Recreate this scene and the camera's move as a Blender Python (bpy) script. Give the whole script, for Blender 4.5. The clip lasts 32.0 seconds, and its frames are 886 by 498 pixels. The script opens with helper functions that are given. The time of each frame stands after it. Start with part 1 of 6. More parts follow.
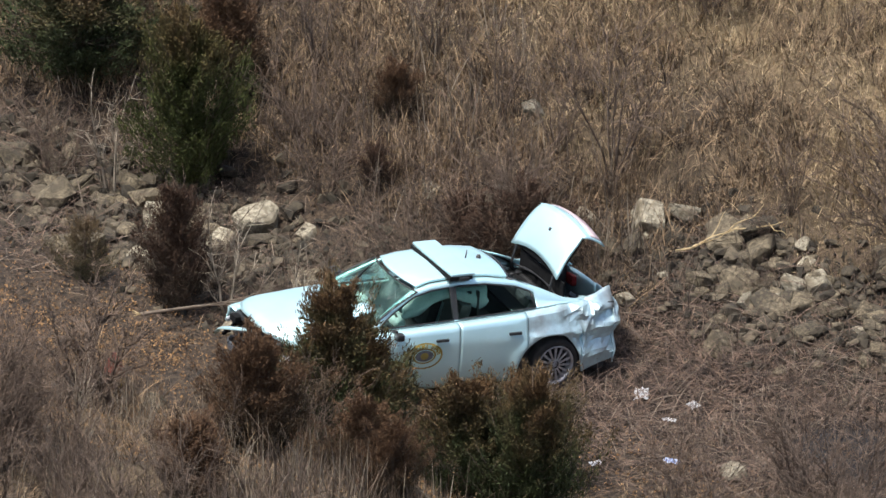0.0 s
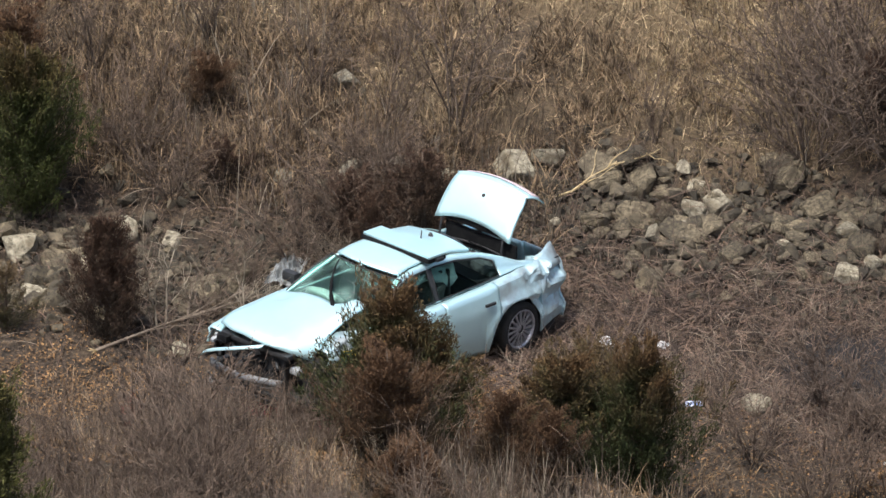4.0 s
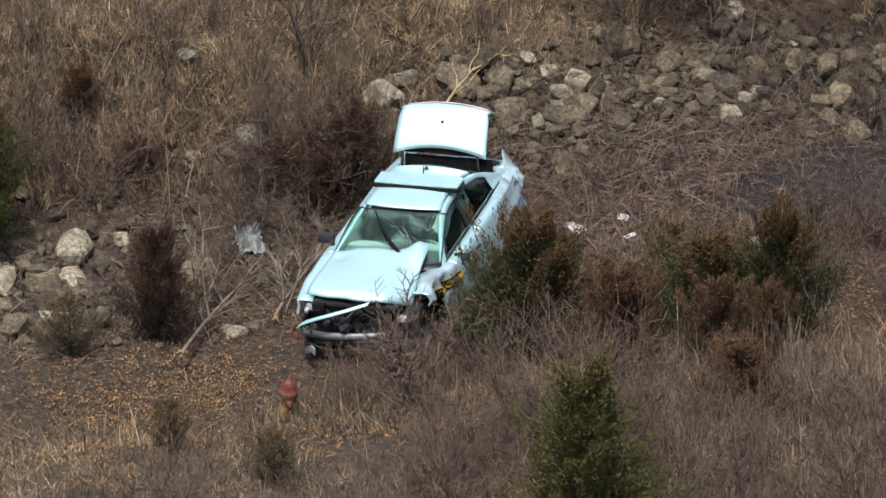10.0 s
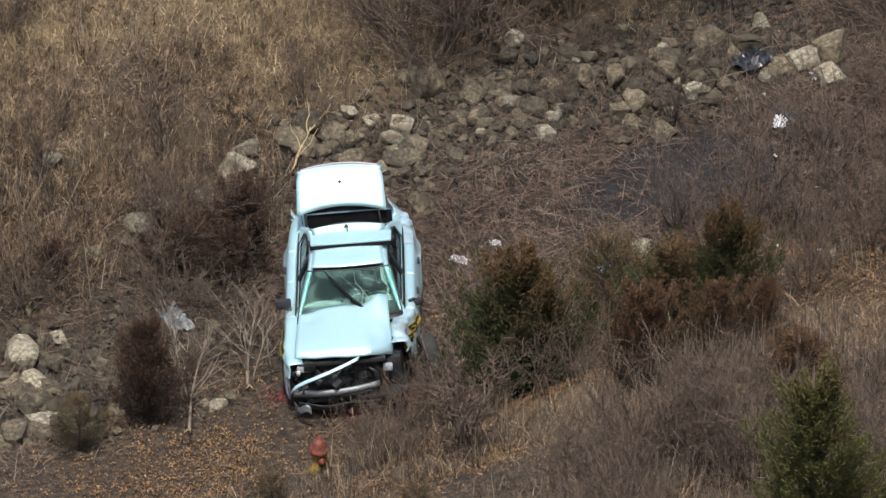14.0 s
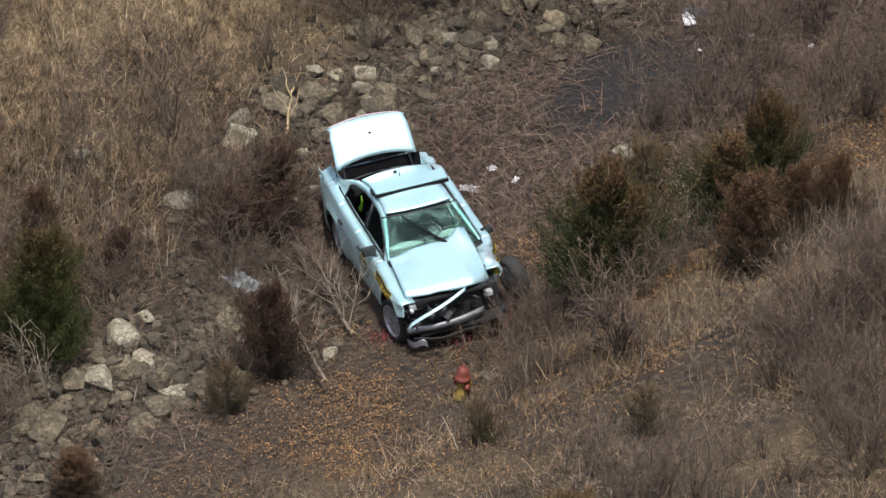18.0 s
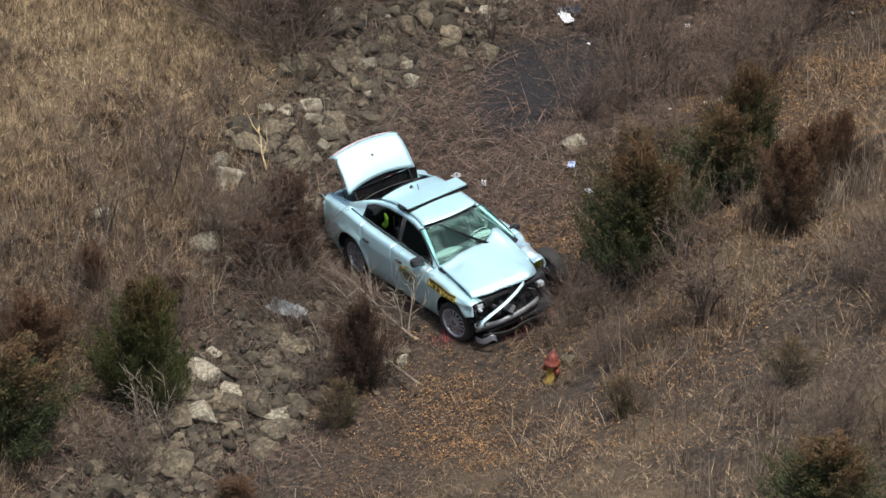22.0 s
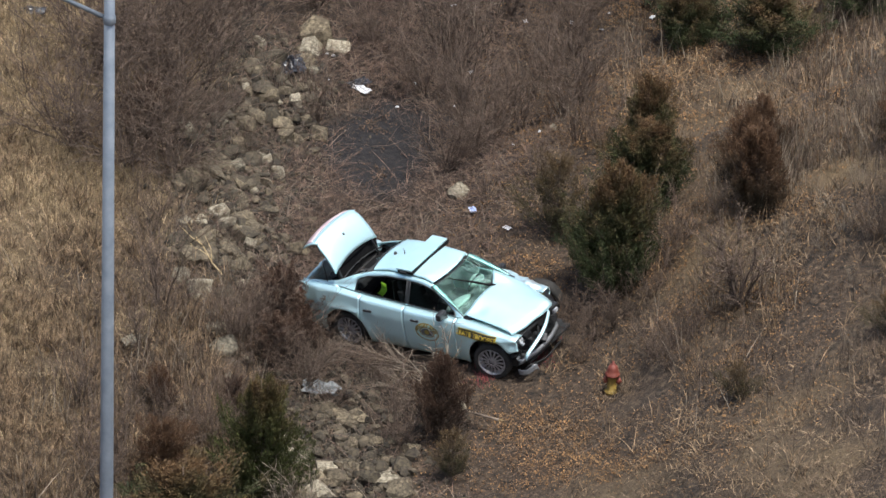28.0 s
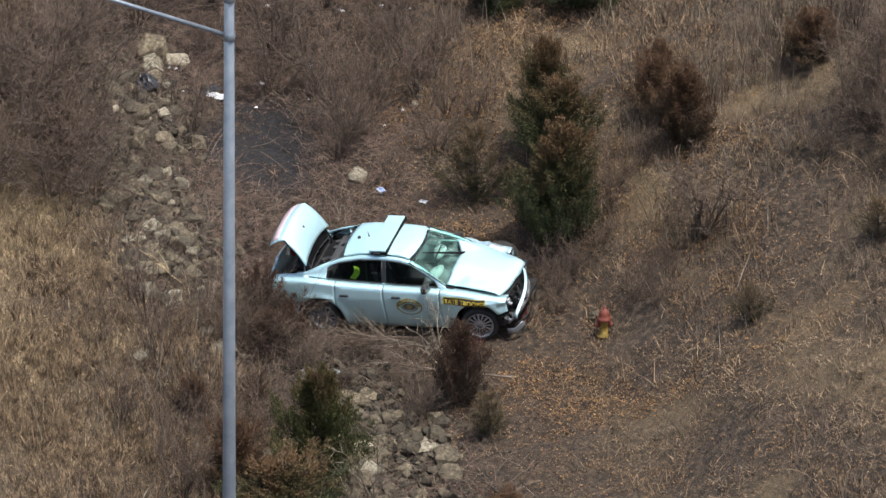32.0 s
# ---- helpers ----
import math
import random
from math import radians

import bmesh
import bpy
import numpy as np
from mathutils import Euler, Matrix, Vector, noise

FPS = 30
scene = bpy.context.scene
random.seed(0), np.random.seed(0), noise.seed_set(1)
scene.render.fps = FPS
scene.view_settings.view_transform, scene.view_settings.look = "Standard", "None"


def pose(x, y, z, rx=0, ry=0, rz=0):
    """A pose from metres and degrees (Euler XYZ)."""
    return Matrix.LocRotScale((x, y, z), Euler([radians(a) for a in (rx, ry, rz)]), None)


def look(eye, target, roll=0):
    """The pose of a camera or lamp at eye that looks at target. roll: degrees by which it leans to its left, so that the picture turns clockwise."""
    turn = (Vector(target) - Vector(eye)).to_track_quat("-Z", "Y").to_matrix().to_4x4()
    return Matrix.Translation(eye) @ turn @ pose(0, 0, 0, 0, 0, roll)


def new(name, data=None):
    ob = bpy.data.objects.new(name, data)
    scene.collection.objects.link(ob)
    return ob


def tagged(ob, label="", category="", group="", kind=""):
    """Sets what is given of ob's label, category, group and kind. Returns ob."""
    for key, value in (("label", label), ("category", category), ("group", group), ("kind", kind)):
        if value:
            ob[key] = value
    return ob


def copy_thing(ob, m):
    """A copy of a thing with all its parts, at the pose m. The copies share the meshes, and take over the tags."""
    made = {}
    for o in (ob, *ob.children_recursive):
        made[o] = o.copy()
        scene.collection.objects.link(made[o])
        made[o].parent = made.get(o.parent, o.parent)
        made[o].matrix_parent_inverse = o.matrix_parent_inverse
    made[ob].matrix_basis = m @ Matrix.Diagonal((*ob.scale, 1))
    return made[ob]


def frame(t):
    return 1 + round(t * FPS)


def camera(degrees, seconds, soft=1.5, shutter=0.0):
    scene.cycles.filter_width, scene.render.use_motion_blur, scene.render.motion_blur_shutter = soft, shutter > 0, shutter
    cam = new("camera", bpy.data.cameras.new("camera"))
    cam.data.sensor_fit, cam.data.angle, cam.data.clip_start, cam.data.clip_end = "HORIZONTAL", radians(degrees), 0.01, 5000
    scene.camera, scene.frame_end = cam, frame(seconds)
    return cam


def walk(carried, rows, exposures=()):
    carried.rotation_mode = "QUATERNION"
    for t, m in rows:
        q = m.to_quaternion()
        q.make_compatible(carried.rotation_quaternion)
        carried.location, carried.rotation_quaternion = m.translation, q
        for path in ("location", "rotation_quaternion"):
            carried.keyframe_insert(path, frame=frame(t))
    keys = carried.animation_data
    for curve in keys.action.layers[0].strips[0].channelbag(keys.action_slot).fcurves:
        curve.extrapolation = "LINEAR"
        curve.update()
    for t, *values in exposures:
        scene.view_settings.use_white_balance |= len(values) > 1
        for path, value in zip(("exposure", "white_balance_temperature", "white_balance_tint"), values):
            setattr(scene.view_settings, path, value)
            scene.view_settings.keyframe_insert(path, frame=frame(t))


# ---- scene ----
cam = camera(3.6247, 32.0, soft=1.55)
walk(cam, [
    (0, look((132.347, -70.954, 84.308), (1.4599, 3.8491, 1.0547), -0.703)),
    (0.5, look((128.842, -76.051, 85.117), (1.6472, 3.8992, 1.1029), -0.638)),
    (1, look((125.081, -81.013, 85.892), (1.8704, 4.0081, 1.1786), -0.573)),
    (1.5, look((121.031, -85.869, 86.558), (2.0244, 3.9957, 1.2583), -0.575)),
    (2, look((116.738, -90.650, 87.153), (2.1367, 3.8699, 1.2847), -0.614)),
    (2.5, look((112.226, -95.378, 87.676), (2.1582, 3.6422, 1.3117), -0.555)),
    (4.5, look((90.247, -113.293, 87.983), (2.2706, 2.9464, 1.5574), -0.141)),
    (5, look((85.097, -117.030, 88.247), (2.1729, 2.7237, 1.6001), -0.019)),
    (5.5, look((79.941, -120.552, 88.590), (2.1426, 2.5585, 1.6259), 0.368)),
    (6, look((74.809, -123.905, 89.071), (2.1240, 2.4449, 1.6920), 0.508)),
    (6.5, look((69.789, -127.119, 89.696), (2.0387, 2.3053, 1.7508), 0.656)),
    (7, look((64.913, -130.256, 90.487), (2.0195, 2.1299, 1.6804), 0.813)),
    (7.5, look((60.140, -133.456, 91.419), (1.9060, 1.9544, 1.6550), 0.694)),
    (8, look((55.324, -136.648, 92.366), (2.0269, 1.9171, 1.6796), 0.522)),
    (8.5, look((50.354, -139.655, 93.285), (2.4821, 1.9130, 1.5903), 0.217)),
    (9, look((45.212, -142.436, 94.269), (2.3337, 1.6768, 1.4695), -0.078)),
    (9.5, look((39.939, -144.986, 95.335), (2.0654, 1.4361, 1.3618), -0.299)),
    (10, look((34.562, -147.381, 96.543), (1.7787, 1.2920, 1.3703), -0.369)),
    (10.5, look((29.098, -149.630, 97.837), (1.7140, 1.2890, 1.4966), -0.191)),
    (11, look((23.518, -151.696, 99.144), (1.8232, 1.3725, 1.7085), -0.205)),
    (11.5, look((17.830, -153.630, 100.434), (1.8547, 1.4442, 1.9258), -0.288)),
    (12, look((12.022, -155.392, 101.683), (1.7899, 1.4653, 2.0752), -0.292)),
    (12.5, look((6.089, -156.942, 102.891), (1.8810, 1.4593, 2.1649), -0.324)),
    (13, look((0.026, -158.310, 104.116), (1.6954, 1.4535, 2.2581), -0.280)),
    (13.5, look((-6.140, -159.512, 105.380), (1.7686, 1.4308, 2.3188), -0.227)),
    (14, look((-12.411, -160.523, 106.675), (1.8642, 1.2636, 2.1640), -0.121)),
    (14.5, look((-18.760, -161.301, 107.950), (1.4526, 1.1991, 2.0806), -0.206)),
    (16.5, look((-43.802, -161.798, 111.519), (1.0746, 0.7496, 1.5278), -0.590)),
    (17, look((-50.239, -161.631, 112.721), (0.4377, 0.8511, 1.4286), -0.499)),
    (17.5, look((-56.756, -161.299, 113.915), (0.2928, 0.9195, 1.4612), -0.281)),
    (18, look((-63.398, -160.751, 115.077), (0.1041, 0.9810, 1.4410), -0.205)),
    (18.5, look((-70.130, -159.948, 116.161), (-0.2651, 1.0743, 1.3321), -0.083)),
    (19, look((-76.870, -158.840, 117.180), (-0.7832, 1.2406, 1.1831), -0.056)),
    (19.5, look((-83.534, -157.450, 118.107), (-1.1997, 1.4984, 1.1704), 0.095)),
    (20, look((-90.107, -155.782, 118.964), (-0.9243, 1.4672, 1.2404), 0.094)),
    (20.5, look((-96.616, -153.880, 119.717), (-0.7921, 1.4522, 1.2453), 0.140)),
    (21, look((-103.010, -151.699, 120.403), (-0.7199, 1.4760, 1.2615), 0.182)),
    (21.5, look((-109.266, -149.253, 121.041), (-0.7121, 1.5493, 1.2864), 0.381)),
    (22, look((-115.403, -146.515, 121.645), (-0.8333, 1.7592, 1.3514), 0.620)),
    (22.5, look((-121.490, -143.502, 122.227), (-0.7558, 1.8916, 1.4958), 0.685)),
    (23, look((-127.628, -140.303, 122.809), (-0.5402, 1.8781, 1.6103), 0.758)),
    (23.5, look((-133.784, -136.881, 123.442), (-0.4792, 1.8983, 1.6117), 0.797)),
    (24, look((-139.859, -133.242, 124.174), (-0.6057, 2.0337, 1.5275), 0.953)),
    (24.5, look((-145.724, -129.392, 124.938), (-0.6837, 2.1660, 1.4752), 0.997)),
    (25, look((-151.327, -125.338, 125.650), (-0.6650, 2.2481, 1.4721), 0.998)),
    (25.5, look((-156.684, -121.116, 126.273), (-0.4873, 2.1206, 1.4565), 0.901)),
    (27.5, look((-174.637, -103.047, 127.238), (-0.4500, 2.6897, 1.6000), 0.490)),
    (28, look((-179.194, -97.945, 127.574), (-0.5055, 3.0425, 1.6740), -0.165)),
    (28.5, look((-183.559, -92.609, 127.962), (-0.4396, 3.2592, 1.7827), -0.762)),
    (29, look((-187.678, -87.057, 128.432), (-0.2107, 3.0908, 1.8377), -0.869)),
    (29.5, look((-191.566, -81.330, 128.981), (-0.0621, 2.9989, 1.8468), -0.710)),
    (30, look((-195.265, -75.457, 129.514), (-0.0768, 3.1730, 1.7841), -0.648)),
    (30.5, look((-198.808, -69.492, 130.005), (-0.0614, 3.2690, 1.7058), -0.631)),
    (31, look((-202.205, -63.333, 130.525), (0.0240, 3.0599, 1.5672), -0.679)),
    (31.5, look((-205.452, -57.081, 131.048), (-0.0415, 2.9408, 1.2549), -0.887)),
    (32, look((-208.541, -50.727, 131.546), (-0.1418, 2.9255, 0.9393), -0.815)),
], exposures=[(0, 0.70, 6350, 8), (5, 0.58, 6350, 8), (10, 0.39, 6320, 8), (14, 0.36, 6300, 8), (21, 0.39, 6280, 8), (28, 0.52, 6260, 8), (32, 0.57, 6260, 8)])


# ---- world, sun, exposure ----
SUN_UP, SUN_ROUND = radians(73), radians(190)
world = bpy.data.worlds.new("world")
scene.world = world
world.use_nodes = True
wn = world.node_tree
sky = wn.nodes.new("ShaderNodeTexSky")
sky.sky_type = 'NISHITA'
sky.sun_disc = False
sky.sun_elevation, sky.sun_rotation = SUN_UP, SUN_ROUND
sky.air_density, sky.dust_density = 1.0, 4.5
back = wn.nodes["Background"]
back.inputs["Strength"].default_value = 0.13
wn.links.new(sky.outputs["Color"], back.inputs["Color"])

sun_data = bpy.data.lights.new("sun", 'SUN')
sun_data.energy, sun_data.angle, sun_data.color = 3.3, radians(5), (1.0, 0.97, 0.92)
sun_ob = new("sun", sun_data)
sun_way = Vector((math.sin(SUN_ROUND) * math.cos(SUN_UP), math.cos(SUN_ROUND) * math.cos(SUN_UP), math.sin(SUN_UP)))
sun_ob.matrix_world = look(sun_way * 300, (0, 0, 0))

# ---- materials ----


def node_mat(name):
    m = bpy.data.materials.new(name)
    m.use_nodes = True
    return m, m.node_tree.nodes, m.node_tree.links, m.node_tree.nodes["Principled BSDF"]


def surface(name, c1, c2, scale=6.0, rough=0.8, metal=0.0, bump=0.0, bump_scale=40.0, c3=None, island=0.0, random_tint=0.0, detail=6.0,
            coat=0.0, spread=(0.35, 0.65), rough_var=0.1):
    """Two colours mixed by noise at two scales, a third in blotches; values varied by island or object."""
    m, n, l, b = node_mat(name)
    co = n.new("ShaderNodeTexCoord")
    no = n.new("ShaderNodeTexNoise")
    no.inputs["Scale"].default_value, no.inputs["Detail"].default_value = scale, detail
    no.inputs["Roughness"].default_value = 0.65
    l.new(co.outputs["Object"], no.inputs["Vector"])
    ramp = n.new("ShaderNodeValToRGB")
    ramp.color_ramp.elements[0].position, ramp.color_ramp.elements[1].position = spread
    ramp.color_ramp.elements[0].color, ramp.color_ramp.elements[1].color = (*c1, 1), (*c2, 1)
    l.new(no.outputs["Fac"], ramp.inputs["Fac"])
    colour = ramp.outputs["Color"]
    if c3:
        big = n.new("ShaderNodeTexNoise")
        big.inputs["Scale"].default_value, big.inputs["Detail"].default_value = scale * 0.27, 3
        l.new(co.outputs["Object"], big.inputs["Vector"])
        r2 = n.new("ShaderNodeValToRGB")
        r2.color_ramp.elements[0].position, r2.color_ramp.elements[1].position = 0.5, 0.66
        l.new(big.outputs["Fac"], r2.inputs["Fac"])
        mix = n.new("ShaderNodeMix")
        mix.data_type = 'RGBA'
        l.new(r2.outputs["Color"], mix.inputs[0])
        l.new(colour, mix.inputs[6])
        mix.inputs[7].default_value = (*c3, 1)
        colour = mix.outputs[2]
    for amount, source in ((island, "island"), (random_tint, "object")):
        if amount:
            if source == "island":
                value = n.new("ShaderNodeNewGeometry").outputs["Random Per Island"]
            else:
                value = n.new("ShaderNodeObjectInfo").outputs["Random"]
            mr = n.new("ShaderNodeMapRange")
            mr.inputs["To Min"].default_value, mr.inputs["To Max"].default_value = 1 - amount, 1 + amount
            l.new(value, mr.inputs["Value"])
            hsv = n.new("ShaderNodeHueSaturation")
            l.new(mr.outputs["Result"], hsv.inputs["Value"])
            l.new(colour, hsv.inputs["Color"])
            colour = hsv.outputs["Color"]
    l.new(colour, b.inputs["Base Color"])
    b.inputs["Metallic"].default_value = metal
    b.inputs["Coat Weight"].default_value = coat
    rr = n.new("ShaderNodeMapRange")
    rr.inputs["To Min"].default_value, rr.inputs["To Max"].default_value = max(0.02, rough - rough_var), min(1, rough + rough_var)
    l.new(no.outputs["Fac"], rr.inputs["Value"])
    l.new(rr.outputs["Result"], b.inputs["Roughness"])
    if bump:
        bn = n.new("ShaderNodeTexNoise")
        bn.inputs["Scale"].default_value, bn.inputs["Detail"].default_value = bump_scale, 5
        l.new(co.outputs["Object"], bn.inputs["Vector"])
        bu = n.new("ShaderNodeBump")
        bu.inputs["Strength"].default_value, bu.inputs["Distance"].default_value = bump, 0.02
        l.new(bn.outputs["Fac"], bu.inputs["Height"])
        l.new(bu.outputs["Normal"], b.inputs["Normal"])
    return m


def glass_mat(name, tint, rough=0.03):
    m, n, l, b = node_mat(name)
    b.inputs["Base Color"].default_value = (*tint, 1)
    b.inputs["Transmission Weight"].default_value = 1.0
    b.inputs["Roughness"].default_value = rough
    b.inputs["IOR"].default_value = 1.12
    return m


def cedar_mat(name, low, high, middle=1.0):
    """Foliage that turns from one colour at the foot to bronze at the tips, with a ragged border."""
    m, n, l, b = node_mat(name)
    co, sep, no, add = n.new("ShaderNodeTexCoord"), n.new("ShaderNodeSeparateXYZ"), n.new("ShaderNodeTexNoise"), n.new("ShaderNodeMath")
    l.new(co.outputs["Object"], sep.inputs[0])
    l.new(co.outputs["Object"], no.inputs["Vector"])
    no.inputs["Scale"].default_value, no.inputs["Detail"].default_value = 3.2, 4
    add.operation = 'MULTIPLY_ADD'
    l.new(no.outputs["Fac"], add.inputs[0])
    add.inputs[1].default_value = 2.6
    l.new(sep.outputs["Z"], add.inputs[2])
    r = n.new("ShaderNodeMapRange")
    r.inputs["From Min"].default_value, r.inputs["From Max"].default_value = middle + 0.8, middle + 1.9
    l.new(add.outputs[0], r.inputs["Value"])
    mix = n.new("ShaderNodeMix")
    mix.data_type = 'RGBA'
    l.new(r.outputs["Result"], mix.inputs[0])
    mix.inputs[6].default_value, mix.inputs[7].default_value = (*low, 1), (*high, 1)
    geo, mr, hsv = n.new("ShaderNodeNewGeometry"), n.new("ShaderNodeMapRange"), n.new("ShaderNodeHueSaturation")
    mr.inputs["To Min"].default_value, mr.inputs["To Max"].default_value = 0.6, 1.3
    l.new(geo.outputs["Random Per Island"], mr.inputs["Value"])
    l.new(mr.outputs["Result"], hsv.inputs["Value"])
    l.new(mix.outputs[2], hsv.inputs["Color"])
    l.new(hsv.outputs["Color"], b.inputs["Base Color"])
    b.inputs["Roughness"].default_value = 0.8
    return m


PAINT = surface("silver_paint", (0.605, 0.855, 0.885), (0.645, 0.89, 0.92), 3.0, 0.47, 0.67, 0.03, 30, coat=0.3, rough_var=0.05)
PAINT_DIRTY = surface("scraped_silver_paint", (0.50, 0.64, 0.67), (0.62, 0.80, 0.83), 9.0, 0.42, 0.6, 0.25, 14, c3=(0.36, 0.39, 0.39))
WHITE = surface("white_plastic", (0.74, 0.75, 0.76), (0.82, 0.82, 0.82), 5.0, 0.4)
BLACK = surface("black_plastic", (0.012, 0.012, 0.013), (0.03, 0.03, 0.031), 12.0, 0.5)
RUBBER = surface("tyre_rubber", (0.013, 0.012, 0.011), (0.035, 0.032, 0.028), 9.0, 0.85, 0, 0.3, 60)
RIM = surface("wheel_cover_silver", (0.32, 0.32, 0.33), (0.52, 0.52, 0.53), 12.0, 0.38, 0.6, 0.05)
STEEL = surface("bare_steel", (0.186, 0.192, 0.198), (0.285, 0.291, 0.298), 9.0, 0.5, 0.6, 0.2, 25)
ENGINE = surface("engine_bay_dark", (0.007, 0.007, 0.007), (0.032, 0.032, 0.032), 14.0, 0.65, 0.1, 0.5, 30)
GLASS = glass_mat("green_tinted_glass", (0.28, 0.52, 0.45), 0.04)
HAZED = glass_mat("hazed_screen_glass", (0.42, 0.63, 0.57), 0.06)
hz = HAZED.node_tree
hz_noise, hz_range = hz.nodes.new("ShaderNodeTexNoise"), hz.nodes.new("ShaderNodeMapRange")
hz_noise.inputs["Scale"].default_value, hz_noise.inputs["Detail"].default_value, hz_noise.inputs["Distortion"].default_value = 2.6, 5, 1.2
hz.links.new(hz.nodes.new("ShaderNodeTexCoord").outputs["Object"], hz_noise.inputs["Vector"])
hz_range.inputs["From Min"].default_value, hz_range.inputs["From Max"].default_value = 0.46, 0.66
hz_range.inputs["To Min"].default_value, hz_range.inputs["To Max"].default_value = 0.98, 0.84
hz.links.new(hz_noise.outputs["Fac"], hz_range.inputs["Value"])
hz.links.new(hz_range.outputs["Result"], hz.nodes["Principled BSDF"].inputs["Transmission Weight"])
CRAZED = surface("crazed_glass_edge", (0.330, 0.450, 0.420), (0.450, 0.540, 0.516), 20.0, 0.3)
# darker glass for the passenger's side windows and the rear shards
DARK_GLASS = glass_mat("dark_grey_glass", (0.10, 0.12, 0.12), 0.05)
# near-black, specular cut: shade of openings put into the colour; the wiper shares it
SHADE_BLACK = surface("shade_black", (0.005, 0.005, 0.006), (0.014, 0.014, 0.014), 10.0, 0.9)
SHADE_BLACK.node_tree.nodes["Principled BSDF"].inputs["Specular IOR Level"].default_value = 0.1
SEAT = surface("dark_grey_cloth", (0.025, 0.026, 0.028), (0.06, 0.06, 0.062), 30.0, 0.9, 0, 0.2, 120)
AIRBAG = surface("airbag_cloth", (0.374, 0.418, 0.403), (0.490, 0.526, 0.511), 6.0, 0.85, 0, 0.4, 18)
VEST = surface("hi_vis_cloth", (0.45, 0.85, 0.03), (0.60, 0.95, 0.08), 9.0, 0.7)
YELLOW = surface("decal_yellow", (0.527, 0.374, 0.034), (0.612, 0.451, 0.060), 9.0, 0.45)
DECAL_BLACK = surface("decal_black", (0.012, 0.012, 0.014), (0.03, 0.03, 0.03), 9.0, 0.45)
DECAL_GOLD = surface("decal_gold", (0.20, 0.15, 0.03), (0.32, 0.24, 0.05), 14.0, 0.5)
DECAL_BLUE = surface("decal_slate", (0.05, 0.055, 0.07), (0.14, 0.145, 0.16), 14.0, 0.5)
RED_LENS = surface("tail_lamp_red", (0.16, 0.012, 0.014), (0.26, 0.03, 0.03), 12.0, 0.3)
LID_LAMP = surface("faded_lamp_red", (0.46, 0.36, 0.375), (0.58, 0.46, 0.475), 12.0, 0.35)
CLEAR_LENS = surface("headlamp_lens", (0.3, 0.31, 0.32), (0.6, 0.62, 0.63), 15.0, 0.15, 0.3)
STONE = surface("limestone", (0.036, 0.027, 0.016), (0.196, 0.158, 0.102), 7.0, 0.9, 0, 0.9, 18, c3=(0.060, 0.047, 0.030), random_tint=0.5, spread=(0.38, 0.66))
STONE_BED = surface("small_limestone", (0.020, 0.015, 0.010), (0.108, 0.086, 0.056), 7.0, 0.9, 0, 0.8, 22, c3=(0.045, 0.036, 0.023), island=0.55)
STONE_PALE = surface("pale_limestone", (0.085, 0.070, 0.046), (0.360, 0.318, 0.235), 7.0, 0.9, 0, 0.9, 16, c3=(0.120, 0.096, 0.062), random_tint=0.3, spread=(0.36, 0.62))
VINE = surface("red_brown_vines", (0.026, 0.016, 0.012), (0.165, 0.108, 0.078), 6.0, 0.9, island=0.5, spread=(0.40, 0.62))
DUFF = surface("brown_leaf_duff", (0.042, 0.026, 0.015), (0.135, 0.084, 0.049), 6.0, 0.9, island=0.4)
GRAVEL = surface("rubble_stone", (0.022, 0.018, 0.012), (0.085, 0.068, 0.046), 5.0, 0.95, 0, 0.4, 30, island=0.6)
STRAW = surface("straw_grass", (0.130, 0.090, 0.047), (0.490, 0.372, 0.220), 5.0, 0.8, island=0.4, spread=(0.38, 0.62))
TAN = surface("tan_dead_grass", (0.034, 0.023, 0.014), (0.262, 0.186, 0.120), 7.0, 0.85, island=0.4, spread=(0.40, 0.60))
DRIFT = surface("pale_grass_drifts", (0.075, 0.050, 0.028), (0.370, 0.265, 0.162), 7.0, 0.85, island=0.4, spread=(0.40, 0.60))
SLOPE = surface("slope_grass_brown", (0.050, 0.032, 0.018), (0.300, 0.207, 0.122), 5.0, 0.88, island=0.4, spread=(0.40, 0.60))
BROWN = surface("brown_dead_grass", (0.032, 0.022, 0.015), (0.078, 0.055, 0.039), 0.7, 0.9, island=0.6)
WEED = surface("grey_weed_stems", (0.036, 0.025, 0.018), (0.190, 0.138, 0.100), 6.0, 0.9, island=0.45, spread=(0.40, 0.60))
PALE_STEM = surface("pale_dead_stems", (0.17, 0.138, 0.100), (0.33, 0.275, 0.21), 3.0, 0.85, island=0.4)
LEAF = surface("fallen_leaves", (0.085, 0.044, 0.018), (0.270, 0.155, 0.066), 4.0, 0.85, island=0.6)
BARK = surface("grey_bark", (0.066, 0.046, 0.034), (0.145, 0.106, 0.080), 7.0, 0.9, 0, 0.4, 40, random_tint=0.2)
SNAG = surface("bleached_brush", (0.110, 0.082, 0.060), (0.220, 0.172, 0.130), 4.0, 0.9, island=0.35)
BARK_TAN = surface("raw_split_wood", (0.30, 0.215, 0.105), (0.50, 0.385, 0.215), 7.0, 0.85, 0, 0.4, 40)
TWIG = surface("brown_twigs", (0.072, 0.048, 0.034), (0.165, 0.117, 0.086), 3.0, 0.9, island=0.5)
GREEN = cedar_mat("cedar_green", (0.042, 0.050, 0.006), (0.080, 0.046, 0.013), 1.6)
TIPPED = cedar_mat("cedar_green_rust_tips", (0.028, 0.038, 0.007), (0.098, 0.052, 0.018), 1.4)
